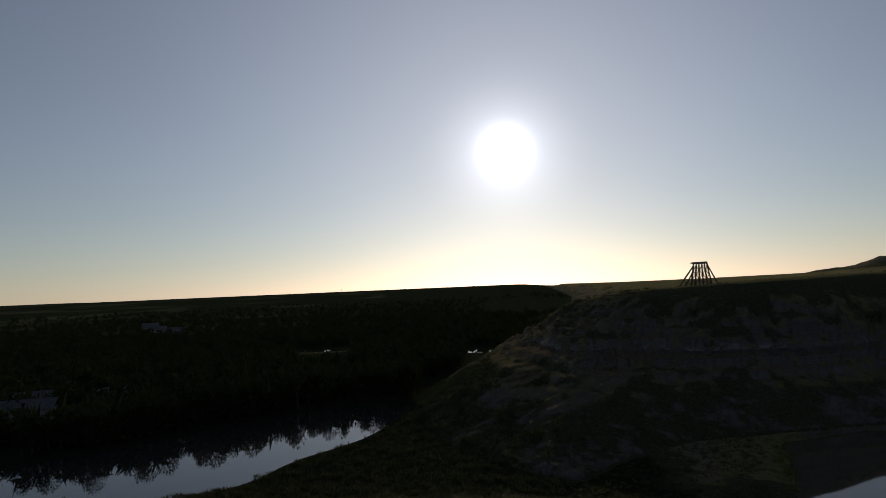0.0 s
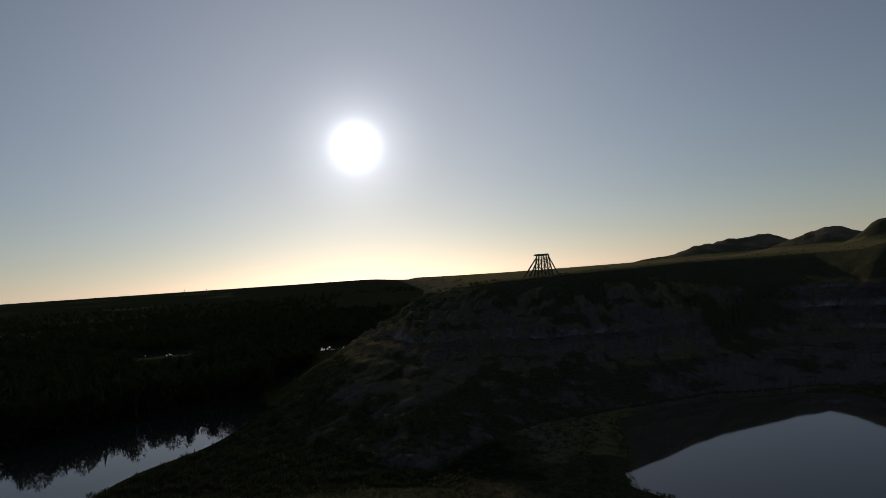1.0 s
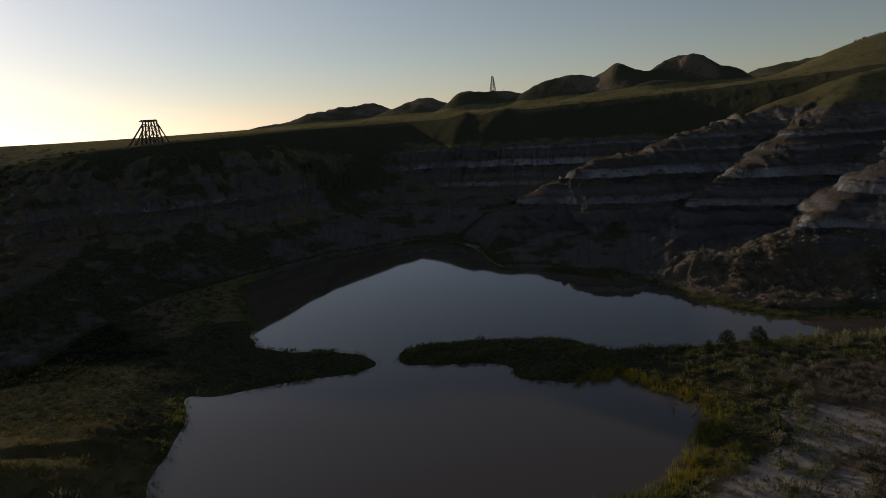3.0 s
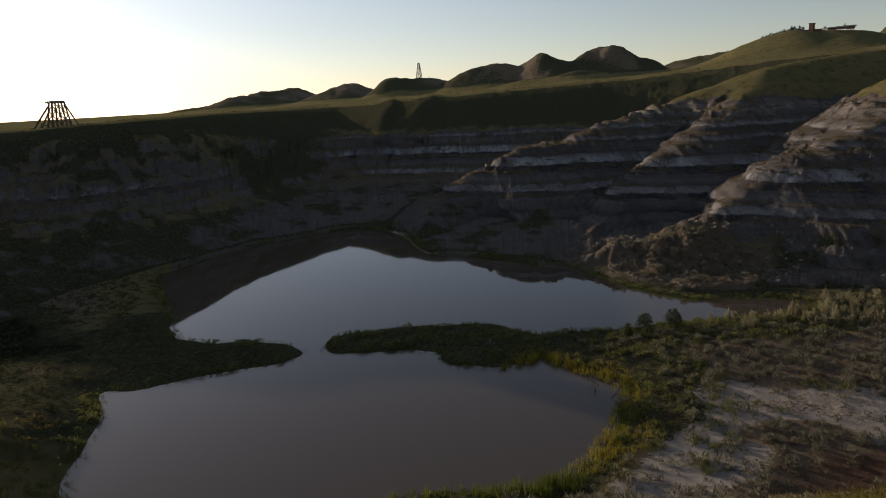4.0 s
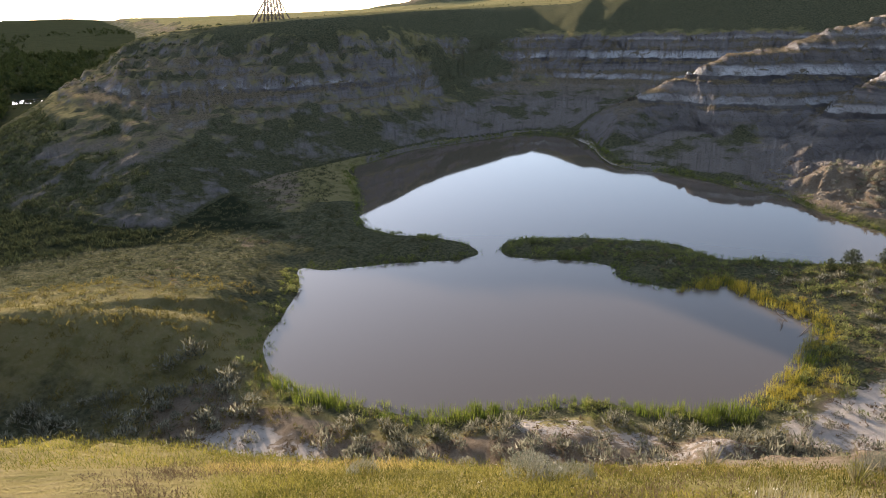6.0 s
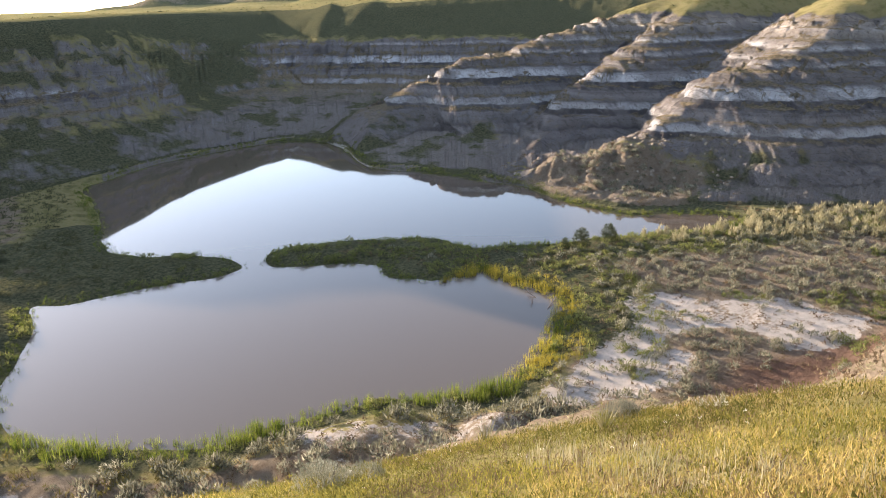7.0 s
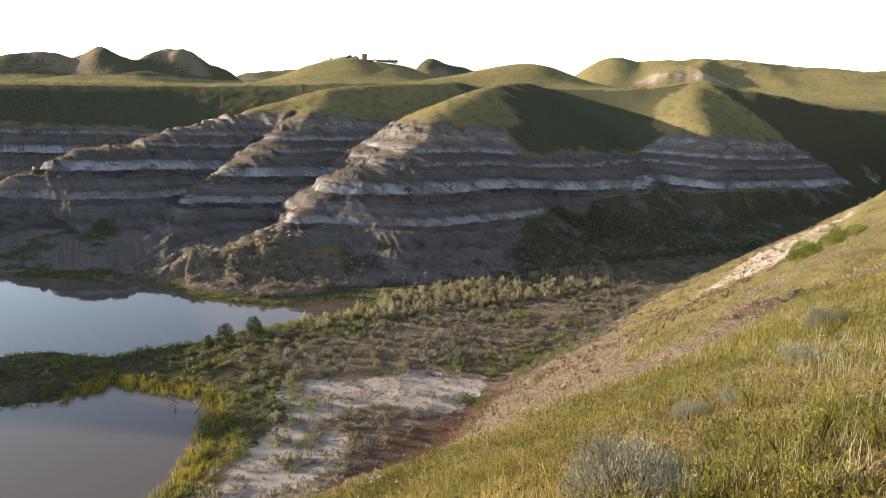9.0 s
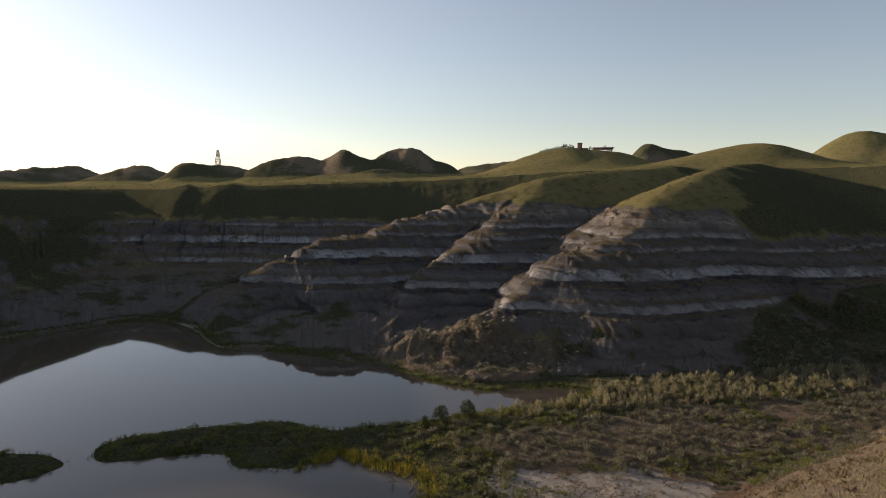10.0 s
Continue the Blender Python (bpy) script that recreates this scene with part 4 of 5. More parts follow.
def mine_tower(x, y, turn):
    """A squat trestle: rows of splayed posts, girts, crossed braces, raking struts on both sides and a plank deck."""
    t = tagged(new("mine_tower"), "old weathered timber mine tower with splayed legs on the plateau edge", "tower")
    t.matrix_world = pose(x, y, height(x, y) - 0.25, 0, 0, turn)
    top, deep = 6.2, -0.8
    cols, rows_ = (-3.1, -1.86, -0.62, 0.62, 1.86, 3.1), (-2.2, -0.7, 0.7, 2.2)

    def at(px, py, h):
        k = 0.9 - 0.34 * (h / top)
        return (px * k, py * k, h)

    for px in cols:
        for py in rows_:
            beam("leg", at(px, py, deep), at(px, py, top), 0.20, TIMBER, t)
    for h in (0.2, 0.8, 2.0, 3.2, 4.4, 5.6):
        for py in rows_:
            beam("girt", at(-3.15, py + 0.01, h), at(3.15, py + 0.01, h), 0.15, TIMBER, t)
        for px in cols[::2]:
            beam("tie", at(px, -2.25, h + 0.15), at(px, 2.25, h + 0.15), 0.14, TIMBER, t)
    for py in rows_:
        for i in range(5):
            for j, h in enumerate((0.8, 2.0, 3.2, 4.4)):
                a, b = (cols[i], cols[i + 1]) if (i + j) % 2 else (cols[i + 1], cols[i])
                beam("brace", at(a, py, h), at(b, py, h + 1.2), 0.15, TIMBER, t)
    for py in (-1.8, 0.0, 1.8):
        beam("strut", (-6.9, py * 1.2, -1.3), (-1.9, py * 0.7, 5.6), 0.24, TIMBER, t)
        beam("strut", (-4.8, py * 1.2, -1.0), (-2.0, py * 0.7, 4.2), 0.2, TIMBER, t)
        beam("strut_post", (-4.1, py, -1.0), (-4.1, py, 1.3), 0.14, TIMBER, t)
        beam("strut_girt", (-4.7, py, 0.3), (-2.6, py, 0.9), 0.12, TIMBER, t)
        beam("strut", (4.9, py * 1.1, -0.9), (1.8, py * 0.7, 5.9), 0.22, TIMBER, t)
    for i in range(8):
        beam("deck_plank", (-2.1 + 0.1 * (i % 3), -1.5 + 0.43 * i, 6.32), (2.0 - 0.1 * (i % 2), -1.5 + 0.43 * i, 6.32), 0.30, TIMBER, t)
    beam("cap_beam", (-1.6, -1.1, 6.62), (1.8, -1.1, 6.62), 0.26, TIMBER, t)
    beam("cap_beam", (-1.6, 1.1, 6.62), (1.8, 1.1, 6.62), 0.26, TIMBER, t)
    beam("stub_beam", (-2.6, 0.2, 6.4), (-1.8, 0.2, 6.7), 0.3, TIMBER, t)
    return t


mine_tower(*polar(21.1, 205), -24)


def derrick(x, y):
    t = tagged(new("derrick"), "tall narrow lattice derrick on a distant hill", "tower")
    t.matrix_world = pose(x, y, height(x, y) - 0.3, 0, 0, 20)
    tall = 16.5
    for sx_ in (-1, 1):
        for sy_ in (-1, 1):
            beam("leg", (sx_ * 2.6, sy_ * 2.6, 0), (sx_ * 0.8, sy_ * 0.8, tall), 0.5, TIMBER, t)
    for i in range(6):
        h = tall * (i + 0.5) / 6
        w, w2 = 2.6 - 1.8 * h / tall, 2.6 - 1.8 * (h + tall / 6) / tall
        for k in range(4):
            c, s_ = math.cos(k * math.pi / 2), math.sin(k * math.pi / 2)
            rot = lambda px, py, pz: (px * c - py * s_, px * s_ + py * c, pz)
            beam("girt", rot(-w, w, h), rot(w, w, h), 0.28, TIMBER, t)
            if i < 5:
                beam("brace", rot(-w, w, h), rot(w2, w2, h + tall / 6), 0.24, TIMBER, t)
    beam("crown_block", (-1.0, 0, tall + 0.3), (1.0, 0, tall + 0.3), 1.0, TIMBER, t)
    return t


derrick(*polar(48.3, 797))


def mast(x, y, tall):
    t = tagged(new("radio_mast"), "thin steel mast on the far prairie skyline", "mast", group="masts on the skyline")
    t.matrix_world = pose(x, y, height(x, y) - 1)
    beam("pole", (0, 0, 0), (0, 0, tall), 0.8, STEEL, t)
    beam("crossarm", (-1.6, 0, tall * 0.92), (1.6, 0, tall * 0.92), 0.7, STEEL, t)
    beam("footing", (0, 0, -0.5), (0, 0, 1.5), 2.0, PLASTER, t)
    return t


mast(*polar(-8.15, 1950), 15)
mast(*polar(-6.5, 1950), 12)


def house(x, y, turn, wide, long, eaves, ridge, label):
    t = tagged(new("house"), label, "house", group="valley houses")
    t.matrix_world = pose(x, y, height(x, y) - 0.2, 0, 0, turn)
    bm = bmesh.new()
    box(bm, -long / 2, long / 2, -wide / 2, wide / 2, 0, eaves)
    part("wall", bm, PLASTER, t)
    for side in (-1, 1):
        bm = bmesh.new()
        l2, w2 = long / 2 + 0.4, wide / 2 + 0.4
        v = [bm.verts.new(p) for p in ((-l2, side * w2, eaves - 0.1), (l2, side * w2, eaves - 0.1), (l2, 0, ridge), (-l2, 0, ridge))]
        f = bm.faces.new(v)
        bmesh.ops.solidify(bm, geom=[f], thickness=0.15)
        part("roof_slope", bm, ROOF_METAL, t, "pale metal roof slope")
    for k in range(3):
        for side in (-1, 1):
            w = beam("window", (long * (k - 1) * 0.3 - 0.6, side * wide / 2, eaves * 0.55), (long * (k - 1) * 0.3 + 0.6, side * wide / 2, eaves * 0.55), 0.9, DARK_GLASS, t)
    for side in (-1, 1):
        bm = bmesh.new()
        v = [bm.verts.new(p) for p in ((side * long / 2, -wide / 2, eaves - 0.02), (side * long / 2, wide / 2, eaves - 0.02), (side * long / 2, 0, ridge - 0.1))]
        f = bm.faces.new(v)
        bmesh.ops.solidify(bm, geom=[f], thickness=0.2)
        part("gable", bm, PLASTER, t)
    return t


for hx, hy, turn, w, l, e, r_ in ((-197, 508, 20, 8, 14, 3, 5.5), (-226, 548, 10, 7, 11, 3, 5), (-240, 566, 35, 9, 12, 4, 7.5), (-94, 152, 40, 6, 9, 3, 5), (-104, 172, 15, 7, 13, 3, 5.2),
                                (-112, 186, 25, 6, 11, 3, 5), (-92, 190, 60, 6, 9, 3, 5)):
    house(hx, hy, turn, w, l, e, r_, "pale low house among valley trees")


def ruin(x, y):
    t = tagged(new("brick_ruin"), "small brick ruin with a chimney on the grassy rise", "ruin")
    t.matrix_world = pose(x, y, height(x, y) - 0.3, 0, 0, 78 + 180)
    for name, dims, mat in (("chimney", (-1.1, 1.1, -1.1, 1.1, 0, 4.2), BRICK), ("chimney_cap", (-1.3, 1.3, -1.3, 1.3, 4.2, 4.6), BRICK), ("low_wall", (-7.5, -1.4, -0.4, 0.4, 0, 1.5), BRICK),
                            ("low_wall", (1.4, 5.5, -0.4, 0.4, 0, 1.3), BRICK), ("pale_panel", (-6, -3.4, 0.42, 0.6, 0.1, 0.9), PLASTER), ("long_roof", (9, 22, -1.2, 1.2, 0.9, 1.5), ROOF_METAL),
                            ("shed_wall", (9.4, 21.6, -0.8, 0.8, 0, 0.9), BRICK)):
        bm = bmesh.new()
        box(bm, *dims)
        part(name, bm, mat, t)
    return t


ruin(*polar(77.75, 436))

# ---------------------------------------------------------------- hillside grass
dry = [slivers(22, 0.072, 0.18, 0.006, 1.0) for _ in range(10)]
tall_dry = [blades(7, 0.30, 0.08, 0.006, 0.35) for _ in range(5)]
coarse_dry = [slivers(12, 0.11, 0.38, 0.016, 0.8) for _ in range(8)]


def on_hill(x, y, most_bare=0.45):
    _, cover, _, hill = terrain(x, y)
    keep = hill & (cover[:, 3] < most_bare + rng.uniform(-0.2, 0.2, len(x)))
    return x[keep], y[keep]


x, y = on_hill(*ring(19000, 2.4, 13, 10, 126))
tuft = np.clip(0.95 + 0.8 * fbm(x / 0.9, y / 0.9, 2, 70), 0.45, 1.6)
g = fbm(x / 3, y / 3, 3, 71) + rng.uniform(-0.35, 0.35, len(x)) > -0.08
scatter("dry_grass", dry, x[~g], y[~g], rng.uniform(0.7, 1.3, (~g).sum()) * tuft[~g], DRY_GRASS, "dry golden prairie grass on the hillside", "grass")
scatter("green_grass", dry, x[g], y[g], rng.uniform(0.6, 1.1, g.sum()) * tuft[g], GREEN_GRASS, "yellow-green prairie grass on the hillside", "grass")
x, y = on_hill(*ring(20000, 10, 60, -5, 126))
g = fbm(x / 6, y / 6, 3, 72) + rng.uniform(-0.35, 0.35, len(x)) > -0.18
scatter("dry_grass", coarse_dry, x[~g], y[~g], rng.uniform(0.5, 1.0, (~g).sum()), DRY_GRASS, "dry golden prairie grass on the hillside", "grass")
scatter("green_grass", coarse_dry, x[g], y[g], rng.uniform(0.6, 1.1, g.sum()), GREEN_GRASS, "yellow-green prairie grass on the hillside", "grass")
x, y = on_hill(*ring(1500, 4, 30, 60, 128))
k = fbm(x / 4, y / 4, 3, 73) > 0.05
scatter("tall_dry_grass", tall_dry, x[k], y[k], rng.uniform(0.7, 1.2, k.sum()), PALE_WEED, "tall pale seeding grass stalks on the hillside", "grass")
forb = [foliage(44, (0.15, 0.15, 0.09), 0.020, 0.6, 0.1) for _ in range(8)]
x, y = on_hill(*ring(15000, 3, 40, 0, 126))
k = fbm(x / 2.5, y / 2.5, 3, 74) + rng.uniform(-0.3, 0.3, len(x)) > 0.02
scatter("hill_forbs", forb, x[k], y[k], rng.uniform(0.6, 1.5, k.sum()), FORB, "low olive-green herbs among the dry grass", "plants", 0.02)
x, y = on_hill(*ring(130, 5, 26, 20, 125))
petal = foliage(6, (0.016, 0.016, 0.009), 0.013)
petal = (petal[0] + np.array([0, 0, 0.17]), petal[1])
brown_tuft = [joined([blades(12, 0.09, 0.16, 0.006, 0.9), foliage(20, (0.15, 0.15, 0.05), 0.018, 0.2, 0.1)]) for _ in range(5)]
bx, by = on_hill(*ring(9000, 2.6, 34, 0, 126))
kb = fbm(bx / 1.6, by / 1.6, 3, 76) + rng.uniform(-0.25, 0.25, len(bx)) > 0.12
scatter("dead_grass", brown_tuft, bx[kb], by[kb], rng.uniform(0.7, 1.5, kb.sum()), LITTER, "low brown dead grass and thatch on the hillside", "grass", 0.01)
scatter("white_flowers", [petal], x, y, rng.uniform(0.8, 1.3, len(x)), BLOSSOM, "small white wildflowers among dry grass", "flowers", stretch=np.ones(len(x)))


# ---------------------------------------------------------------- sagebrush
def stems(n, tall, spread):
    v = []
    for _ in range(n):
        a = rng.uniform(0, 2 * np.pi)
        end = np.array([math.cos(a) * spread * rng.uniform(0.3, 1), math.sin(a) * spread * rng.uniform(0.3, 1), tall * rng.uniform(0.6, 1)])
        s_ = np.array([-math.sin(a), math.cos(a), 0]) * 0.012
        q = np.array([0, 0, 0.02])
        v += [-s_, s_, end, -q - s_, q + s_, end]
    v = np.array(v)
    return v + np.array([0, 0, -0.03]), np.arange(len(v)).reshape(-1, 3)


def shrub(name, wide, tall, leaves, leaf, mat, label, category, group="", upright=0.6, hollow=0.4):
    t = tagged(new(name), label, category, group=group)
    crown = new("foliage", shape_mesh("foliage", foliage(leaves, (wide / 2, wide / 2, tall), leaf, upright, hollow), mat))
    crown.parent = t
    wood = new("wood", shape_mesh("wood", stems(11, tall * 0.85, wide * 0.4), BARK))
    wood.parent = t
    return t


def sagebrush(wide, tall, leaves, leaf=0.021, mat=SAGE):
    """Silver bush: twisted stems, a clumped dome of leaves and upright flower spikes."""
    t = shrub("sagebrush", wide, tall * 0.8, leaves, leaf, mat, "silver-grey sagebrush with upright spikes on dry ground", "shrub", "sagebrush", 0.7, 0.35)
    shapes = []
    for _ in range(60 if leaf < 0.05 else 12):
        a, rad = rng.uniform(0, 2 * np.pi), wide * 0.46 * math.sqrt(rng.uniform(0, 1))
        v, f = foliage(80, (0.020, 0.020, 0.26), 0.013, 0.6, 0.05) if leaf < 0.05 else foliage(14, (0.04, 0.04, 0.22), 0.06, 0.6, 0.05)
        lean_ = rng.uniform(0, 0.35)
        h = tall * rng.uniform(0.55, 1.0)
        v = v + np.outer(v[:, 2], [math.cos(a) * lean_, math.sin(a) * lean_, 0]) + [rad * math.cos(a), rad * math.sin(a), h - 0.2 - 0.25 * rad]
        shapes.append((v, f))
    spikes = new("plume", shape_mesh("plume", joined(shapes), mat))
    spikes.parent = t
    return t


sages = [sagebrush(1.0, 0.55, 5200) for _ in range(4)]
for ob, (px, py, k) in zip(sages, ((4.25, -0.98, 0.95), (6.2, -1.9, 0.42), (4.45, 4.95, 0.8), (4.95, 4.75, 0.55))):
    ob.matrix_world = pose(px, py, height(px, py) - 0.04, 0, 0, 40 * px) @ Matrix.Diagonal((k, k, k, 1))
for i, (px, py, k) in enumerate(((4.05, -1.22, 0.5), (6.3, -2.3, 0.4), (8.3, 2.8, 0.7), (7.9, -3.6, 0.6), (10.2, -4.9, 0.7), (3.2, 6.9, 0.5))):
    ob = copy_thing(sages[i % 4], pose(px, py, height(px, py) - 0.04, 0, 0, 130 * i))
    ob.scale = (k, k, k)


def weed(tall):
    """A leafy green forb: upright stalks with narrow leaves."""
    t = tagged(new("weed"), "leafy yellow-green weed in dry grass", "weed", group="weeds")
    shapes = []
    for _ in range(9):
        a, rad = rng.uniform(0, 2 * np.pi), 0.2 * math.sqrt(rng.uniform(0, 1))
        v, f = foliage(80, (0.08, 0.08, tall), 0.019, 0.35, 0.05)
        shapes.append((v + [rad * math.cos(a), rad * math.sin(a), 0], f))
    leaves = new("leaves", shape_mesh("leaves", joined(shapes + [stems(9, tall, 0.2)]), WEED_LEAF))
    leaves.parent = t
    return t


weeds = [weed(0.36) for _ in range(3)]
for i, (px, py) in enumerate(((4.0, -1.7), (4.35, -1.95), (3.8, -1.35), (4.6, -2.3), (5.1, -2.6), (3.6, -1.75), (4.2, -2.45), (5.9, -2.3), (3.4, -0.9))):
    m = pose(px, py, height(px, py) - 0.02, 0, 0, 50 * i)
    if i < 3:
        weeds[i].matrix_world = m
    else:
        copy_thing(weeds[i % 3], m)
x, y = sprinkle(21000, -5, 175, -75, 62)
z, cover, pond, hill = terrain(x, y)
d_hill = x * 0.616 + y * 0.788
flat = (z < np.where((x > 38) & hill, 3.2, 9)) & (z > 0.25) & (pond > np.where((x < 52) & (y < 54), 2.2, 5)) & (d_hill > 30) & (cover[:, 1] < 0.3)
dense = rng.uniform(0, 1, len(x)) < np.where(x > 42, 0.95, 0.8) * np.where(cover[:, 2] > 0.5, 0.34, np.where(cover[:, 5] > 0.4, 0.15, 1)) * np.clip(0.9 + fbm(x / 7, y / 7, 3, 75), 0.15, 1)
left_grass = (x < 22) & (y > 57)
k = flat & dense & ~left_grass
sx0, sy0 = x[k], y[k]
order = np.argsort(np.hypot(sx0, sy0))
own, rest = order[:150], order[150:]
far_sages = [sagebrush(1.0, 0.55, 1100, 0.052, SAGE_FLAT) for _ in range(3)]
for n_, i in enumerate(own):
    ob = copy_thing(far_sages[i % 3], pose(sx0[i], sy0[i], height(sx0[i], sy0[i]) - 0.04, 0, 0, 77 * i)) if n_ > 2 else far_sages[n_]
    ob.matrix_world = pose(sx0[i], sy0[i], height(sx0[i], sy0[i]) - 0.04, 0, 0, 77 * i)
    w = rng.uniform(0.8, 1.6)
    ob.scale = (w, w, w * rng.uniform(0.9, 1.3))
small_sage = [foliage(72, (0.46, 0.46, 0.50), 0.155, 0.55, 0.35) for _ in range(10)]
scatter("sagebrush_flat", small_sage, sx0[rest], sy0[rest], rng.uniform(0.6, 1.45, len(rest)) * np.where((sx0[rest] < 45) & (sy0[rest] < 58), 1.35, 1.0), SAGE_FLAT, "grey-green sagebrush covering the valley floor", "sagebrush", 0.04)
x, y = on_hill(*sprinkle(900, 5, 120, -70, 50), 2.0)
dh = x * 0.616 + y * 0.788
k = (dh > 13) & (rng.uniform(0, 1, len(x)) < 0.7)
scatter("sagebrush_slope", small_sage, x[k], y[k], rng.uniform(0.35, 0.9, k.sum()), SAGE_FLAT, "low grey sagebrush on the bare lower slope", "sagebrush", 0.04)
x, y = sprinkle(19000, -5, 150, -65, 58)
z, cover, pond, hill = terrain(x, y)
dh = x * 0.616 + y * 0.788
k = (pond > 2.5) & (z > 0.3) & (z < 20) & (cover[:, 1] < 0.3) & (dh > 14) & (dh < 90) & ((x > 22) | (y < 50)) & (rng.uniform(0, 1, len(x)) < np.where(cover[:, 2] > 0.5, 0.8, 0.8))
low_litter = [foliage(14, (0.34, 0.34, 0.20), 0.16, 0.3, 0.2) for _ in range(8)]
scatter("dry_litter", low_litter, x[k], y[k], rng.uniform(0.5, 1.3, k.sum()), LITTER, "low brown dead brush on bare soil", "brush", 0.03)
# lumps of dried soil
def lump():
    """A low, uneven clod."""
    a = np.linspace(0, 2 * np.pi, 7)[:-1]
    lo = np.stack([np.cos(a), np.sin(a), np.full(6, -0.25)], 1) * rng.uniform(0.8, 1.2, (6, 1))
    mid = np.stack([np.cos(a + 0.4), np.sin(a + 0.4), np.full(6, 0.45)], 1) * rng.uniform(0.55, 0.95, (6, 1))
    top = np.array([[rng.uniform(-0.2, 0.2), rng.uniform(-0.2, 0.2), 0.75]])
    k = np.arange(6)
    n = (k + 1) % 6
    return np.vstack([lo, mid, top]), np.concatenate([np.stack([k, n, k + 6], 1), np.stack([n, n + 6, k + 6], 1), np.stack([k + 6, n + 6, np.full(6, 12)], 1)])


lumps = [lump() for _ in range(8)]
CLOD = plain("dry_clod", (0.11, 0.09, 0.065), (0.25, 0.20, 0.145), 1.5)
x, y = on_hill(*ring(9000, 12.5, 95, 58, 124), 9.0)
_, cover, _, _ = terrain(x, y)
k = (cover[:, 3] > 0.42) & (rng.uniform(0, 1, len(x)) < 0.85)
scatter("soil_clods", lumps, x[k], y[k], rng.uniform(0.2, 1.0, k.sum()) ** 3 * 0.0026 * np.hypot(x[k], y[k]) + 0.015, CLOD, "tan lumps of dry soil on the bare slope", "soil", 0.02)
x, y = sprinkle(7000, 94, 122, 20, 100)
z, cover, pond, hill = terrain(x, y)
k = (z > 0.7) & (z < 8) & (pond > 1.5) & (rng.uniform(0, 1, len(x)) < np.where((y < 60) & (y > 24), 0.35, 0.0))
scatter("fallen_clods", lumps, x[k], y[k], rng.uniform(0.2, 1.0, k.sum()) ** 4 * 0.42 + 0.05, CLOD, "brown lumps of fallen mudstone below the cliff", "soil", 0.05)
x, y = sprinkle(5200, 95, 118, 22, 64)
z, cover, pond, hill = terrain(x, y)
k = (z > 0.8) & (z < 9) & (pond > 1.5) & (rng.uniform(0, 1, len(x)) < np.clip(0.05 + 0.5 * fbm(x / 5, y / 5, 3, 87), 0, 1))
scatter("talus_brush", low_litter, x[k], y[k], rng.uniform(0.6, 1.3, k.sum()), LITTER, "brown-green low brush on the fallen mudstone", "brush", 0.04)
x, y = on_hill(*ring(7000, 10, 100, 60, 124), 9.0)
_, cover, _, _ = terrain(x, y)
k = (cover[:, 3] > 0.40) & (rng.uniform(0, 1, len(x)) < 0.7)
scatter("slope_tufts", low_litter, x[k], y[k], rng.uniform(0.25, 0.6, k.sum()) * np.clip(np.hypot(x[k], y[k]) / 25, 0.4, 1.4), PALE_WEED, "pale dead tufts on the bare lower slope", "brush", 0.02)
# low green plants of the marshy ground
x, y = sprinkle(20000, 0, 135, -25, 128)
z, cover, pond, hill = terrain(x, y)
k = (pond > 0.4) & (pond < np.where((x > 92) | (y > 74), 0.9 + 1.2 * (fbm(x / 14, y / 14, 2, 84) > 0.15), np.where(x > 48, 10, 3))) & (z < 4) & ~hill & (rng.uniform(0, 1, len(x)) < (np.where(x > 44, 0.75, 0.5) + 0.8 * fbm(x / 6, y / 6, 3, 77)) * np.where((x > 47) & (x < 70) & (y > 12) & (y < 34), 0.6, 1))
low_green = [foliage(64, (0.55, 0.55, 0.40), 0.145, 0.5, 0.35) for _ in range(6)]
scatter("marsh_plants", low_green, x[k], y[k], rng.uniform(0.6, 1.5, k.sum()), MARSH, "low dark green plants on marshy ground", "plants", 0.03)
x, y = sprinkle(17000, -60, 60, 44, 200)
z, cover, pond, hill = terrain(x, y)
k = (pond > 3) & (signed(x, y, RIVER) > 2) & (z < 9) & ~hill & (cover[:, 1] < 0.4)
meadow = [joined([slivers(10, 0.5, 0.6, 0.07, 0.7), foliage(12, (0.6, 0.6, 0.3), 0.28, 0.5, 0.3)]) for _ in range(6)]
hx_, hy_ = sprinkle(700, -30, 24, 22, 66)
_, _, hp_, _ = terrain(hx_, hy_)
hk_ = (hp_ > 1.2) & (hx_ * 0.616 + hy_ * 0.788 > 17)
scatter("bank_grass", meadow, hx_[hk_], hy_[hk_], rng.uniform(0.5, 1.1, hk_.sum()), MEADOW_GRASS, "rough olive grass on the bank above the pond", "grass", 0.03)
b_ = (line_distance(x, y, MOUND)[0] < 12 + 5 * fbm(x / 8, y / 8, 3, 78)) & (np.hypot(x, y) < 84)
scatter("meadow_grass", meadow, x[k & b_], y[k & b_], rng.uniform(0.4, 0.9, (k & b_).sum()), MEADOW_GRASS, "rough yellow-green meadow grass beside the pond", "grass", 0.03)
# darker leaves out here carry part of the bluff's shade
d_ = (np.hypot(x, y) > 94) & (np.degrees(np.arctan2(x, y)) < 10)
k &= ~b_
scatter("meadow_plants", meadow, x[k & ~d_], y[k & ~d_], rng.uniform(0.45, 0.95, (k & ~d_).sum()), MEADOW, "dull green meadow plants beside the pond", "plants", 0.03)
scatter("meadow_brush", meadow, x[k & d_], y[k & d_], rng.uniform(0.7, 1.6, (k & d_).sum()), SCRUB_LEAF, "dark brush with painted-in shade at the foot of the bluff", "brush", 0.03)
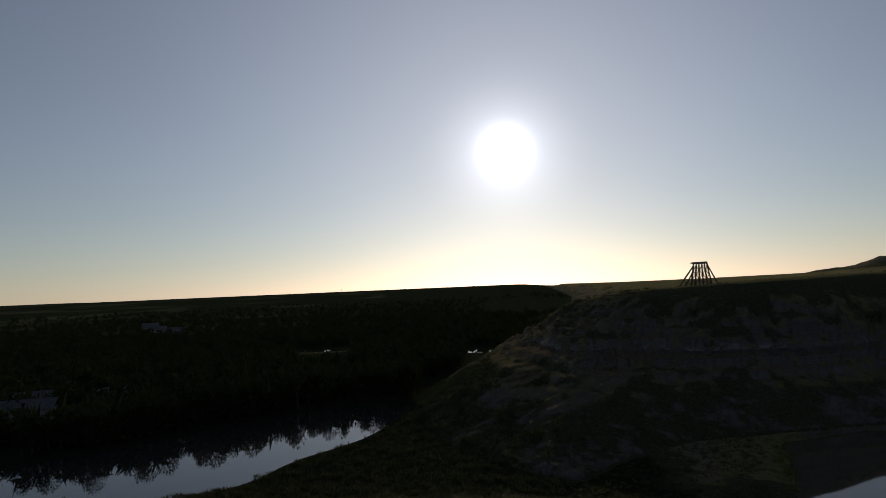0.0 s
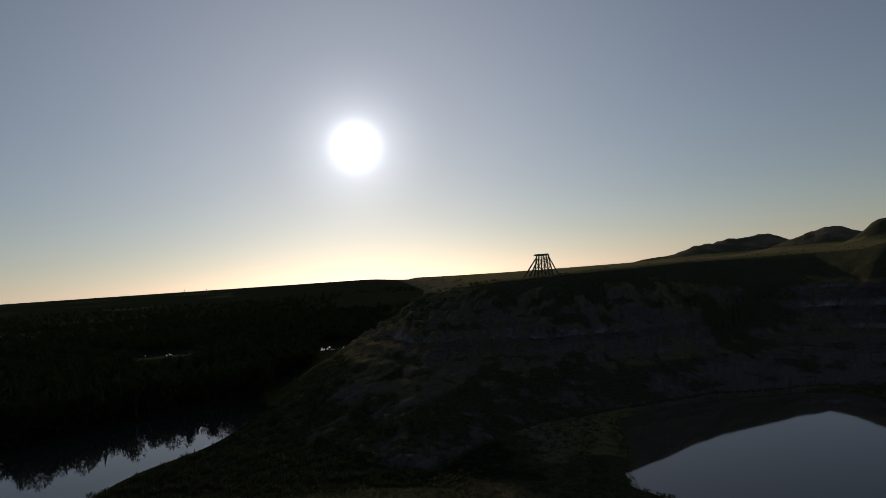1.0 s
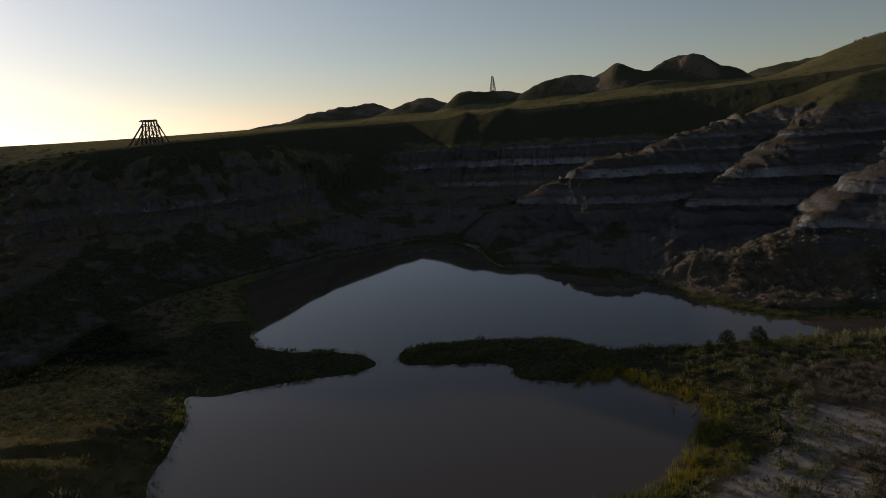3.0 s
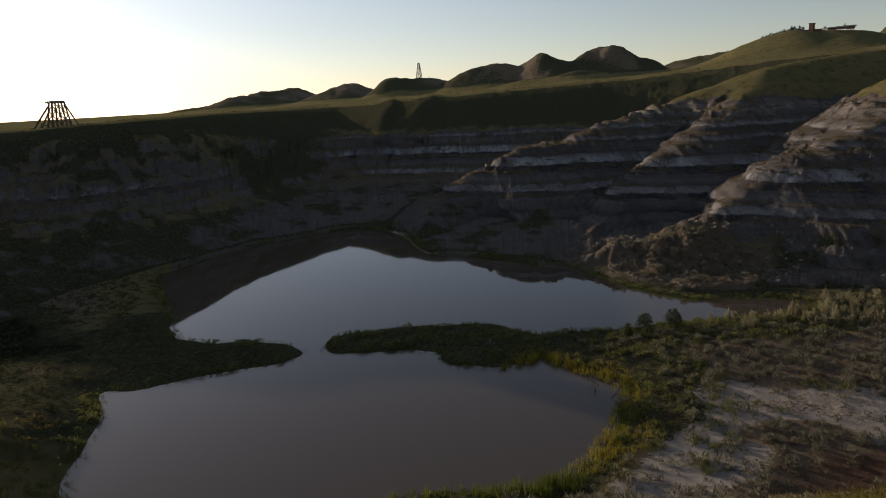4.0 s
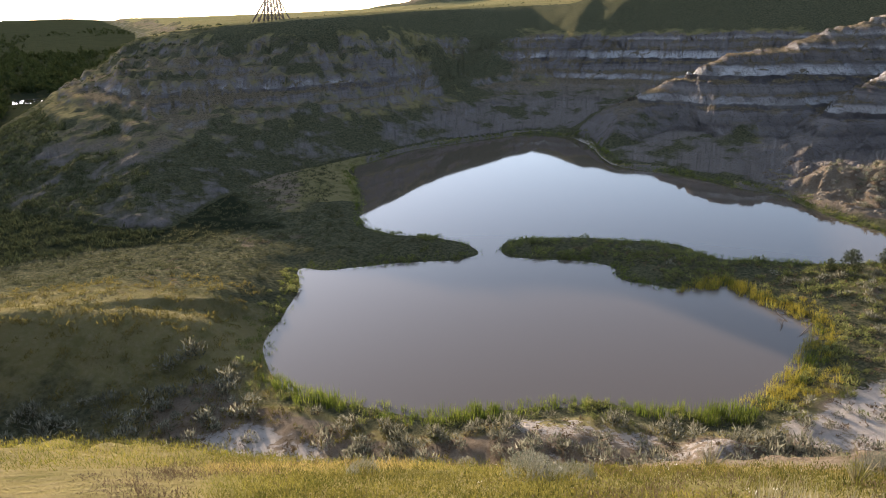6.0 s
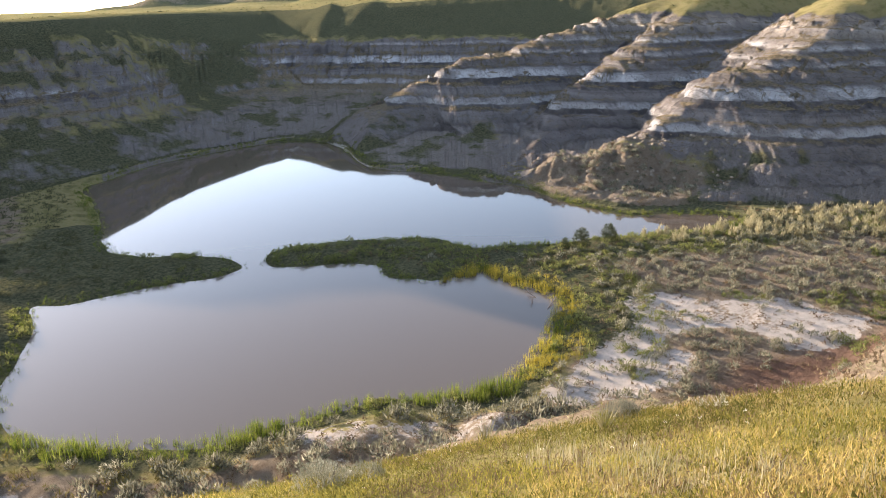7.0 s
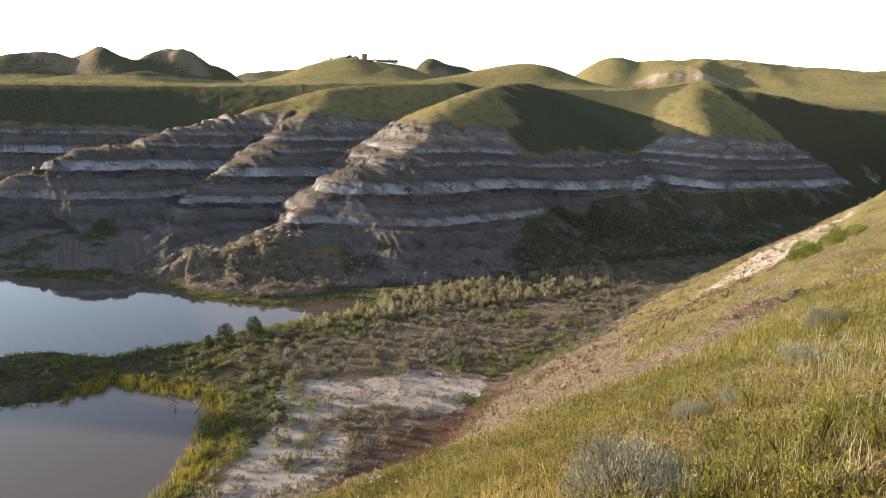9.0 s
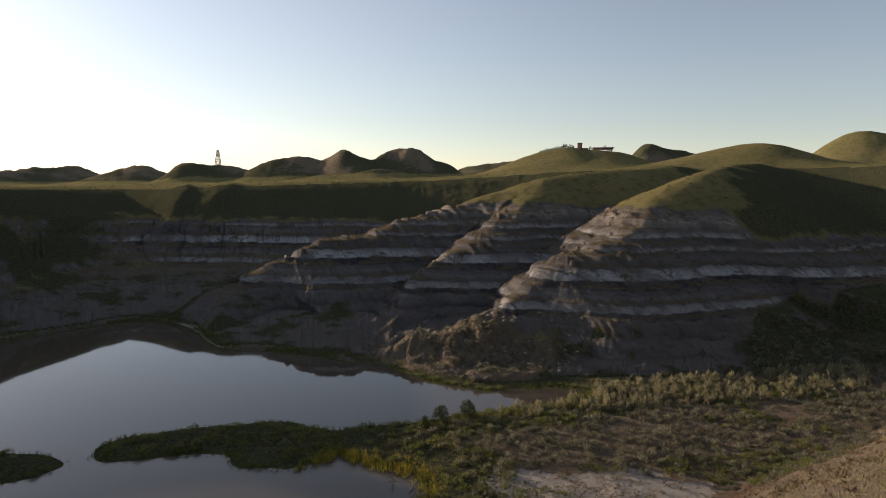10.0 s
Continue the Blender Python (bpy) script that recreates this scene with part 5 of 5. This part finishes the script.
x, y = sprinkle(3800, 58, 125, -28, 16)
z, cover, pond, hill = terrain(x, y)
k = (pond > 7) & (z < 6) & (cover[:, 1] < 0.2) & ((signed(x, y, GREEN_BRUSH) + 2.5 * fbm(x / 3, y / 3, 2, 82) < 0.5) | ~hill & (fbm(x / 8, y / 8, 3, 81) > 0.3))
scatter("green_brush", low_green, x[k], y[k], rng.uniform(0.6, 1.3, k.sum()), MARSH, "green low brush among the sage", "brush", 0.03)
r_, a_ = rng.uniform(270, 800, 700), np.radians(rng.uniform(20, 118, 700))
x, y = r_ * np.sin(a_), r_ * np.cos(a_)
z, cover, pond, hill = terrain(x, y)
k = (z > 24) & (fbm(x / 40, y / 40, 3, 83) + rng.uniform(-0.3, 0.3, len(x)) > 0.05)
scatter("plateau_scrub", low_green, x[k], y[k], rng.uniform(0.5, 1.6, k.sum()), SCRUB_LEAF, "small dark bushes dotted over the plateau", "scrub", 0.05)
# scrub dots on the cliffs and slopes
x, y = sprinkle(9000, 20, 230, -90, 230)
z, cover, pond, hill = terrain(x, y)
k = (z > 2) & ~hill & (rng.uniform(0, 1, len(x)) < np.where(cover[:, 1] > 0.4, 0.16, 0.3) * np.clip(0.4 + 1.2 * fbm(x / 14, y / 14, 3, 79), 0, 1))
scatter("slope_scrub", low_green, x[k], y[k], rng.uniform(0.35, 1.0, k.sum()), SCRUB_LEAF, "dark low scrub dotted over the slopes", "scrub", 0.03)


# ---------------------------------------------------------------- reeds
def along_shore(n, lo, hi):
    """Places within a band beside the pond's edge."""
    seg = np.roll(POND, -1, 0) - POND
    length = np.hypot(seg[:, 0], seg[:, 1])
    i = rng.choice(len(POND), n, p=length / length.sum())
    t = rng.uniform(0, 1, n)
    p = POND[i] + seg[i] * t[:, None] + rng.normal(size=(n, 2)) * 1.1
    s_ = signed(p[:, 0], p[:, 1], POND)
    k = (s_ > lo) & (s_ < hi)
    return p[k, 0], p[k, 1]


reed = [slivers(16, 1.0, 0.36, 0.032, 0.25) for _ in range(8)]
x, y = along_shore(7500, -0.9, 1.6)
near_bank = (y < 52) & (x < 48)
gold = (x > 44) & (x < 68) & (y < 42) & (y > 14)
keep = rng.uniform(0, 1, len(x)) < np.where(near_bank | gold, 1.0, 0.55)
size = np.where(near_bank, 1.2, np.where(gold, 0.95, 0.6)) * rng.uniform(0.6, 1.2, len(x)) * np.clip(0.9 + 0.6 * fbm(x / 3, y / 3, 2, 85), 0.5, 1.4)
g = keep & gold & (fbm(x / 4, y / 4, 2, 86) + rng.uniform(-0.3, 0.3, len(x)) > -0.45)
scatter("golden_reeds", reed, x[g], y[g], size[g], REED_GOLD, "yellowing reeds at the pond's shore", "reeds")
g = keep & ~g
scatter("green_reeds", reed, x[g], y[g], size[g], REED_GREEN, "green cattail reeds fringing the pond", "reeds")
x, y = sprinkle(2400, 46, 72, 12, 34)
z, cover, pond, hill = terrain(x, y)
k = (pond > 0.3) & (pond < 3.2 + 1.5 * fbm(x / 3, y / 3, 2, 88)) & ~hill
scatter("golden_reeds", reed, x[k], y[k], rng.uniform(0.35, 0.75, k.sum()), REED_GOLD, "yellow marsh grass beside the pond", "reeds")
# tall pale plants on the far bank
x, y = sprinkle(1500, 84, 132, -20, 30)
z, cover, pond, hill = terrain(x, y)
edge = np.abs((x - 88) * 0.80 + (y - 26) * 0.60 - 2) < 6
k = edge & (pond > 1.0) & (z < 3) & (cover[:, 1] < 0.2)
plume = [joined([foliage(60, (0.35, 0.35, 1.0), 0.2, 0.8, 0.2), blades(6, 1.25, 0.2, 0.04, 0.3)]) for _ in range(5)]
scatter("tall_weeds", plume, x[k], y[k], rng.uniform(0.7, 1.5, k.sum()), PALE_WEED, "tall pale feathery weeds on the pond bank", "weeds", 0.03)

for px, py, k in ((77.6, 33.4, 1.0), (81.0, 31.3, 1.05), (75.4, 34.6, 0.6)):
    ob = shrub("willow_bush", 2.6, 2.4, 900, 0.2, SCRUB_LEAF, "dark willow bush on the pond bank", "bush", "willow bushes", 0.3, 0.3)
    ob.matrix_world = pose(px, py, height(px, py) - 0.05) @ Matrix.Diagonal((k, k, k, 1))
bushes = []
for i, (px, py, k) in enumerate(((44.0, -18.6, 0.8), (45.2, -19.6, 1.0), (46.6, -20.6, 1.15), (44.6, -20.9, 0.9), (43.0, -21.4, 1.0), (47.8, -22.6, 1.1), (42.2, -20.2, 0.7))):
    m = pose(px, py, height(px, py) - 0.05, 0, 0, 70 * i) @ Matrix.Diagonal((k, k, 0.8 * k, 1))
    if i < 2:
        bushes.append(shrub("hillside_bush", 2.2, 1.5, 1400, 0.10, REED_GREEN, "green leafy bush on the grassy hillside", "bush", "hillside bushes", 0.4, 0.3))
        bushes[-1].matrix_world = m
    else:
        copy_thing(bushes[i % 2], m)


def twiggy(tall, label, leaves, mat):
    """Thin pale stems with a few small leaves."""
    t = tagged(new("twiggy_shrub"), label, "shrub", group="twiggy shrubs")
    shapes = []
    for _ in range(14):
        a, lean_ = rng.uniform(0, 2 * np.pi), rng.uniform(0.1, 0.6)
        v, f = foliage(leaves, (0.03, 0.03, tall * rng.uniform(0.6, 1)), 0.016, 0.5, 0.3)
        shapes.append((v + np.outer(v[:, 2], [math.cos(a) * lean_, math.sin(a) * lean_, 0]), f))
    crown = new("foliage", shape_mesh("foliage", joined(shapes), mat))
    crown.parent = t
    wood = new("wood", shape_mesh("wood", stems(24, tall, tall * 0.55), PALE_WEED))
    wood.parent = t
    return t


for px, py, tall, leaves, mat, label in ((7.75, 4.75, 0.62, 26, SAGE, "pale twiggy shrub on the brow of the hill"), (7.1, 2.6, 0.5, 40, WEED_LEAF, "green twiggy shrub in hillside grass"),
                                         (7.9, 1.45, 0.3, 18, BLOSSOM, "white-flowered weed on the brow of the hill"), (8.1, 1.7, 0.26, 18, BLOSSOM, "white-flowered weed on the brow of the hill")):
    twiggy(tall, label, leaves, mat).matrix_world = pose(px, py, height(px, py) - 0.02)
for i, (px, py, a, l) in enumerate(((58.9, 30.5, 20, 2.2), (60.6, 31.4, 70, 1.6), (61.9, 32.0, 110, 1.8), (59.6, 28.6, 5, 3.0), (62.0, 29.8, 140, 1.4))):
    ob = tagged(new("driftwood"), "bare grey dead branch lying in shallow water", "branch", group="driftwood")
    ob.matrix_world = pose(px, py, 0.0, 0, 0, a)
    beam("branch", (-l / 2, 0, -0.05), (l / 2, 0.1, 0.35), 0.09, TIMBER, ob)
    beam("twig", (0, 0.05, 0.1), (l / 4, 0.5, 0.5), 0.05, TIMBER, ob)


# ---------------------------------------------------------------- riverside trees
def crown_shape(n, wide, tall, leaf):
    v, f = foliage(n, (wide / 2, wide / 2, tall * 0.72), leaf, 0.1, 0.35)
    return v + np.array([0, 0, tall * 0.25]), f


def tree(wide, tall):
    t = tagged(new("tree"), "dark leafy cottonwood tree on the river bank", "tree", group="riverside trees")
    bm = bmesh.new()
    bmesh.ops.create_cone(bm, segments=7, radius1=0.28, radius2=0.08, depth=tall * 0.6, cap_ends=True, matrix=Matrix.Translation((0, 0, tall * 0.3 - 0.2)))
    for k in range(6):
        a = k * 1.05
        bar(bm, (0, 0, tall * (0.2 + 0.05 * k)), (math.cos(a) * wide * 0.3, math.sin(a) * wide * 0.3, tall * (0.45 + 0.06 * k)), 0.1)
    part("trunk", bm, BARK, t)
    crown = new("crown", shape_mesh("crown", crown_shape(700, wide, tall, 0.42), TREE_LEAF))
    crown.parent = t
    return t


trees = [tree(5.0 + i, 8.0 + 0.8 * i) for i in range(3)]
bank = rounded([(-98, 114), (-76, 132), (-62, 145), (-50, 158), (-38, 170), (-26, 179), (-15, 183), (-6, 179)], 2, False)
spots = []
for i in range(len(bank) - 1):
    for t_ in np.arange(0, 1, 0.34):
        p = bank[i] + (bank[i + 1] - bank[i]) * t_
        spots.append((p[0] - 3 + rng.uniform(-2, 2), p[1] + 5 + rng.uniform(-2, 3)))
for i, (px, py) in enumerate(spots):
    m = pose(px, py, height(px, py) - 0.1, 0, 0, 60 * i)
    if i < 3:
        trees[i].matrix_world = m
    else:
        ob = copy_thing(trees[i % 3], m)
        w = rng.uniform(0.6, 1.1)
        ob.scale = (w, w, w * rng.uniform(0.85, 1.2))
far_tree = [crown_shape(48, 7.5, 8.0, 2.0) for _ in range(6)]
r_, a_ = 150 * (1500 / 150) ** rng.uniform(0, 1, 9000), np.radians(rng.uniform(-48, 15, 9000))
x, y = r_ * np.sin(a_), r_ * np.cos(a_)
z, cover, pond, hill = terrain(x, y)
wet = signed(x, y, RIVER)
k = (wet > 4) & (z < 6) & (signed(x, y, np.vstack([FOOT[:, :2], [(4600, -2750), (4600, 4600)]])) > 6) & (y > 130 + 0.45 * (x + 60)) & (y > 125 - 0.2 * x)
k &= np.hypot(x + 97, y - 165) > 9
k &= ~((x > 0.07 * y) & (x < 0.19 * y) & (np.hypot(x, y) > 620) & (np.hypot(x, y) < 1140))
brg, far = np.degrees(np.arctan2(x, y)), np.hypot(x, y)
k &= ~((brg > 1.8) & (brg < 4.6) & (far > 225) & (far < 325)) & ~((brg > -12.5) & (brg < -7.5) & (far > 262) & (far < 362))
scatter("valley_woodland", far_tree, x[k], y[k], rng.uniform(0.6, 1.1, k.sum()) * np.interp(np.hypot(x[k], y[k]), [150, 400, 1000], [0.85, 0.7, 0.6]), TREE_LEAF, "dark riverside woodland filling the valley", "woodland", 0.8)
x, y = ring(260, 100, 190, -22, 2)
wet = signed(x, y, RIVER)
k = (wet > 0.5) & (wet < 7) & (x > -45)
scatter("bank_scrub", low_green, x[k], y[k], rng.uniform(1.2, 2.6, k.sum()), SCRUB_LEAF, "dark scrub along the river bank", "scrub", 0.03)
x, y = sprinkle(1100, -8, 64, 186, 300)
z, cover, pond, hill = terrain(x, y)
k = (z > 4) & (z < 26.5) & (rng.uniform(0, 1, len(x)) < 0.75)
scatter("nose_scrub", low_green, x[k], y[k], rng.uniform(0.7, 1.5, k.sum()), SCRUB_LEAF, "dark scrub on the end of the bluff", "scrub", 0.05)
# shrubs on the skyline beside the ruin
x = np.array([polar(a, 440)[0] for a in np.linspace(74.6, 77.2, 16)] + [polar(a, 444)[0] for a in np.linspace(78.6, 80.2, 9)])
y = np.array([polar(a, 440)[1] for a in np.linspace(74.6, 77.2, 16)] + [polar(a, 444)[1] for a in np.linspace(78.6, 80.2, 9)])
scatter("skyline_shrubs", [crown_shape(70, 2.2, 2.6, 0.6) for _ in range(4)], x, y, rng.uniform(0.6, 1.1, len(x)), SCRUB_LEAF, "row of low shrubs on the rise", "shrubs", 0.3)
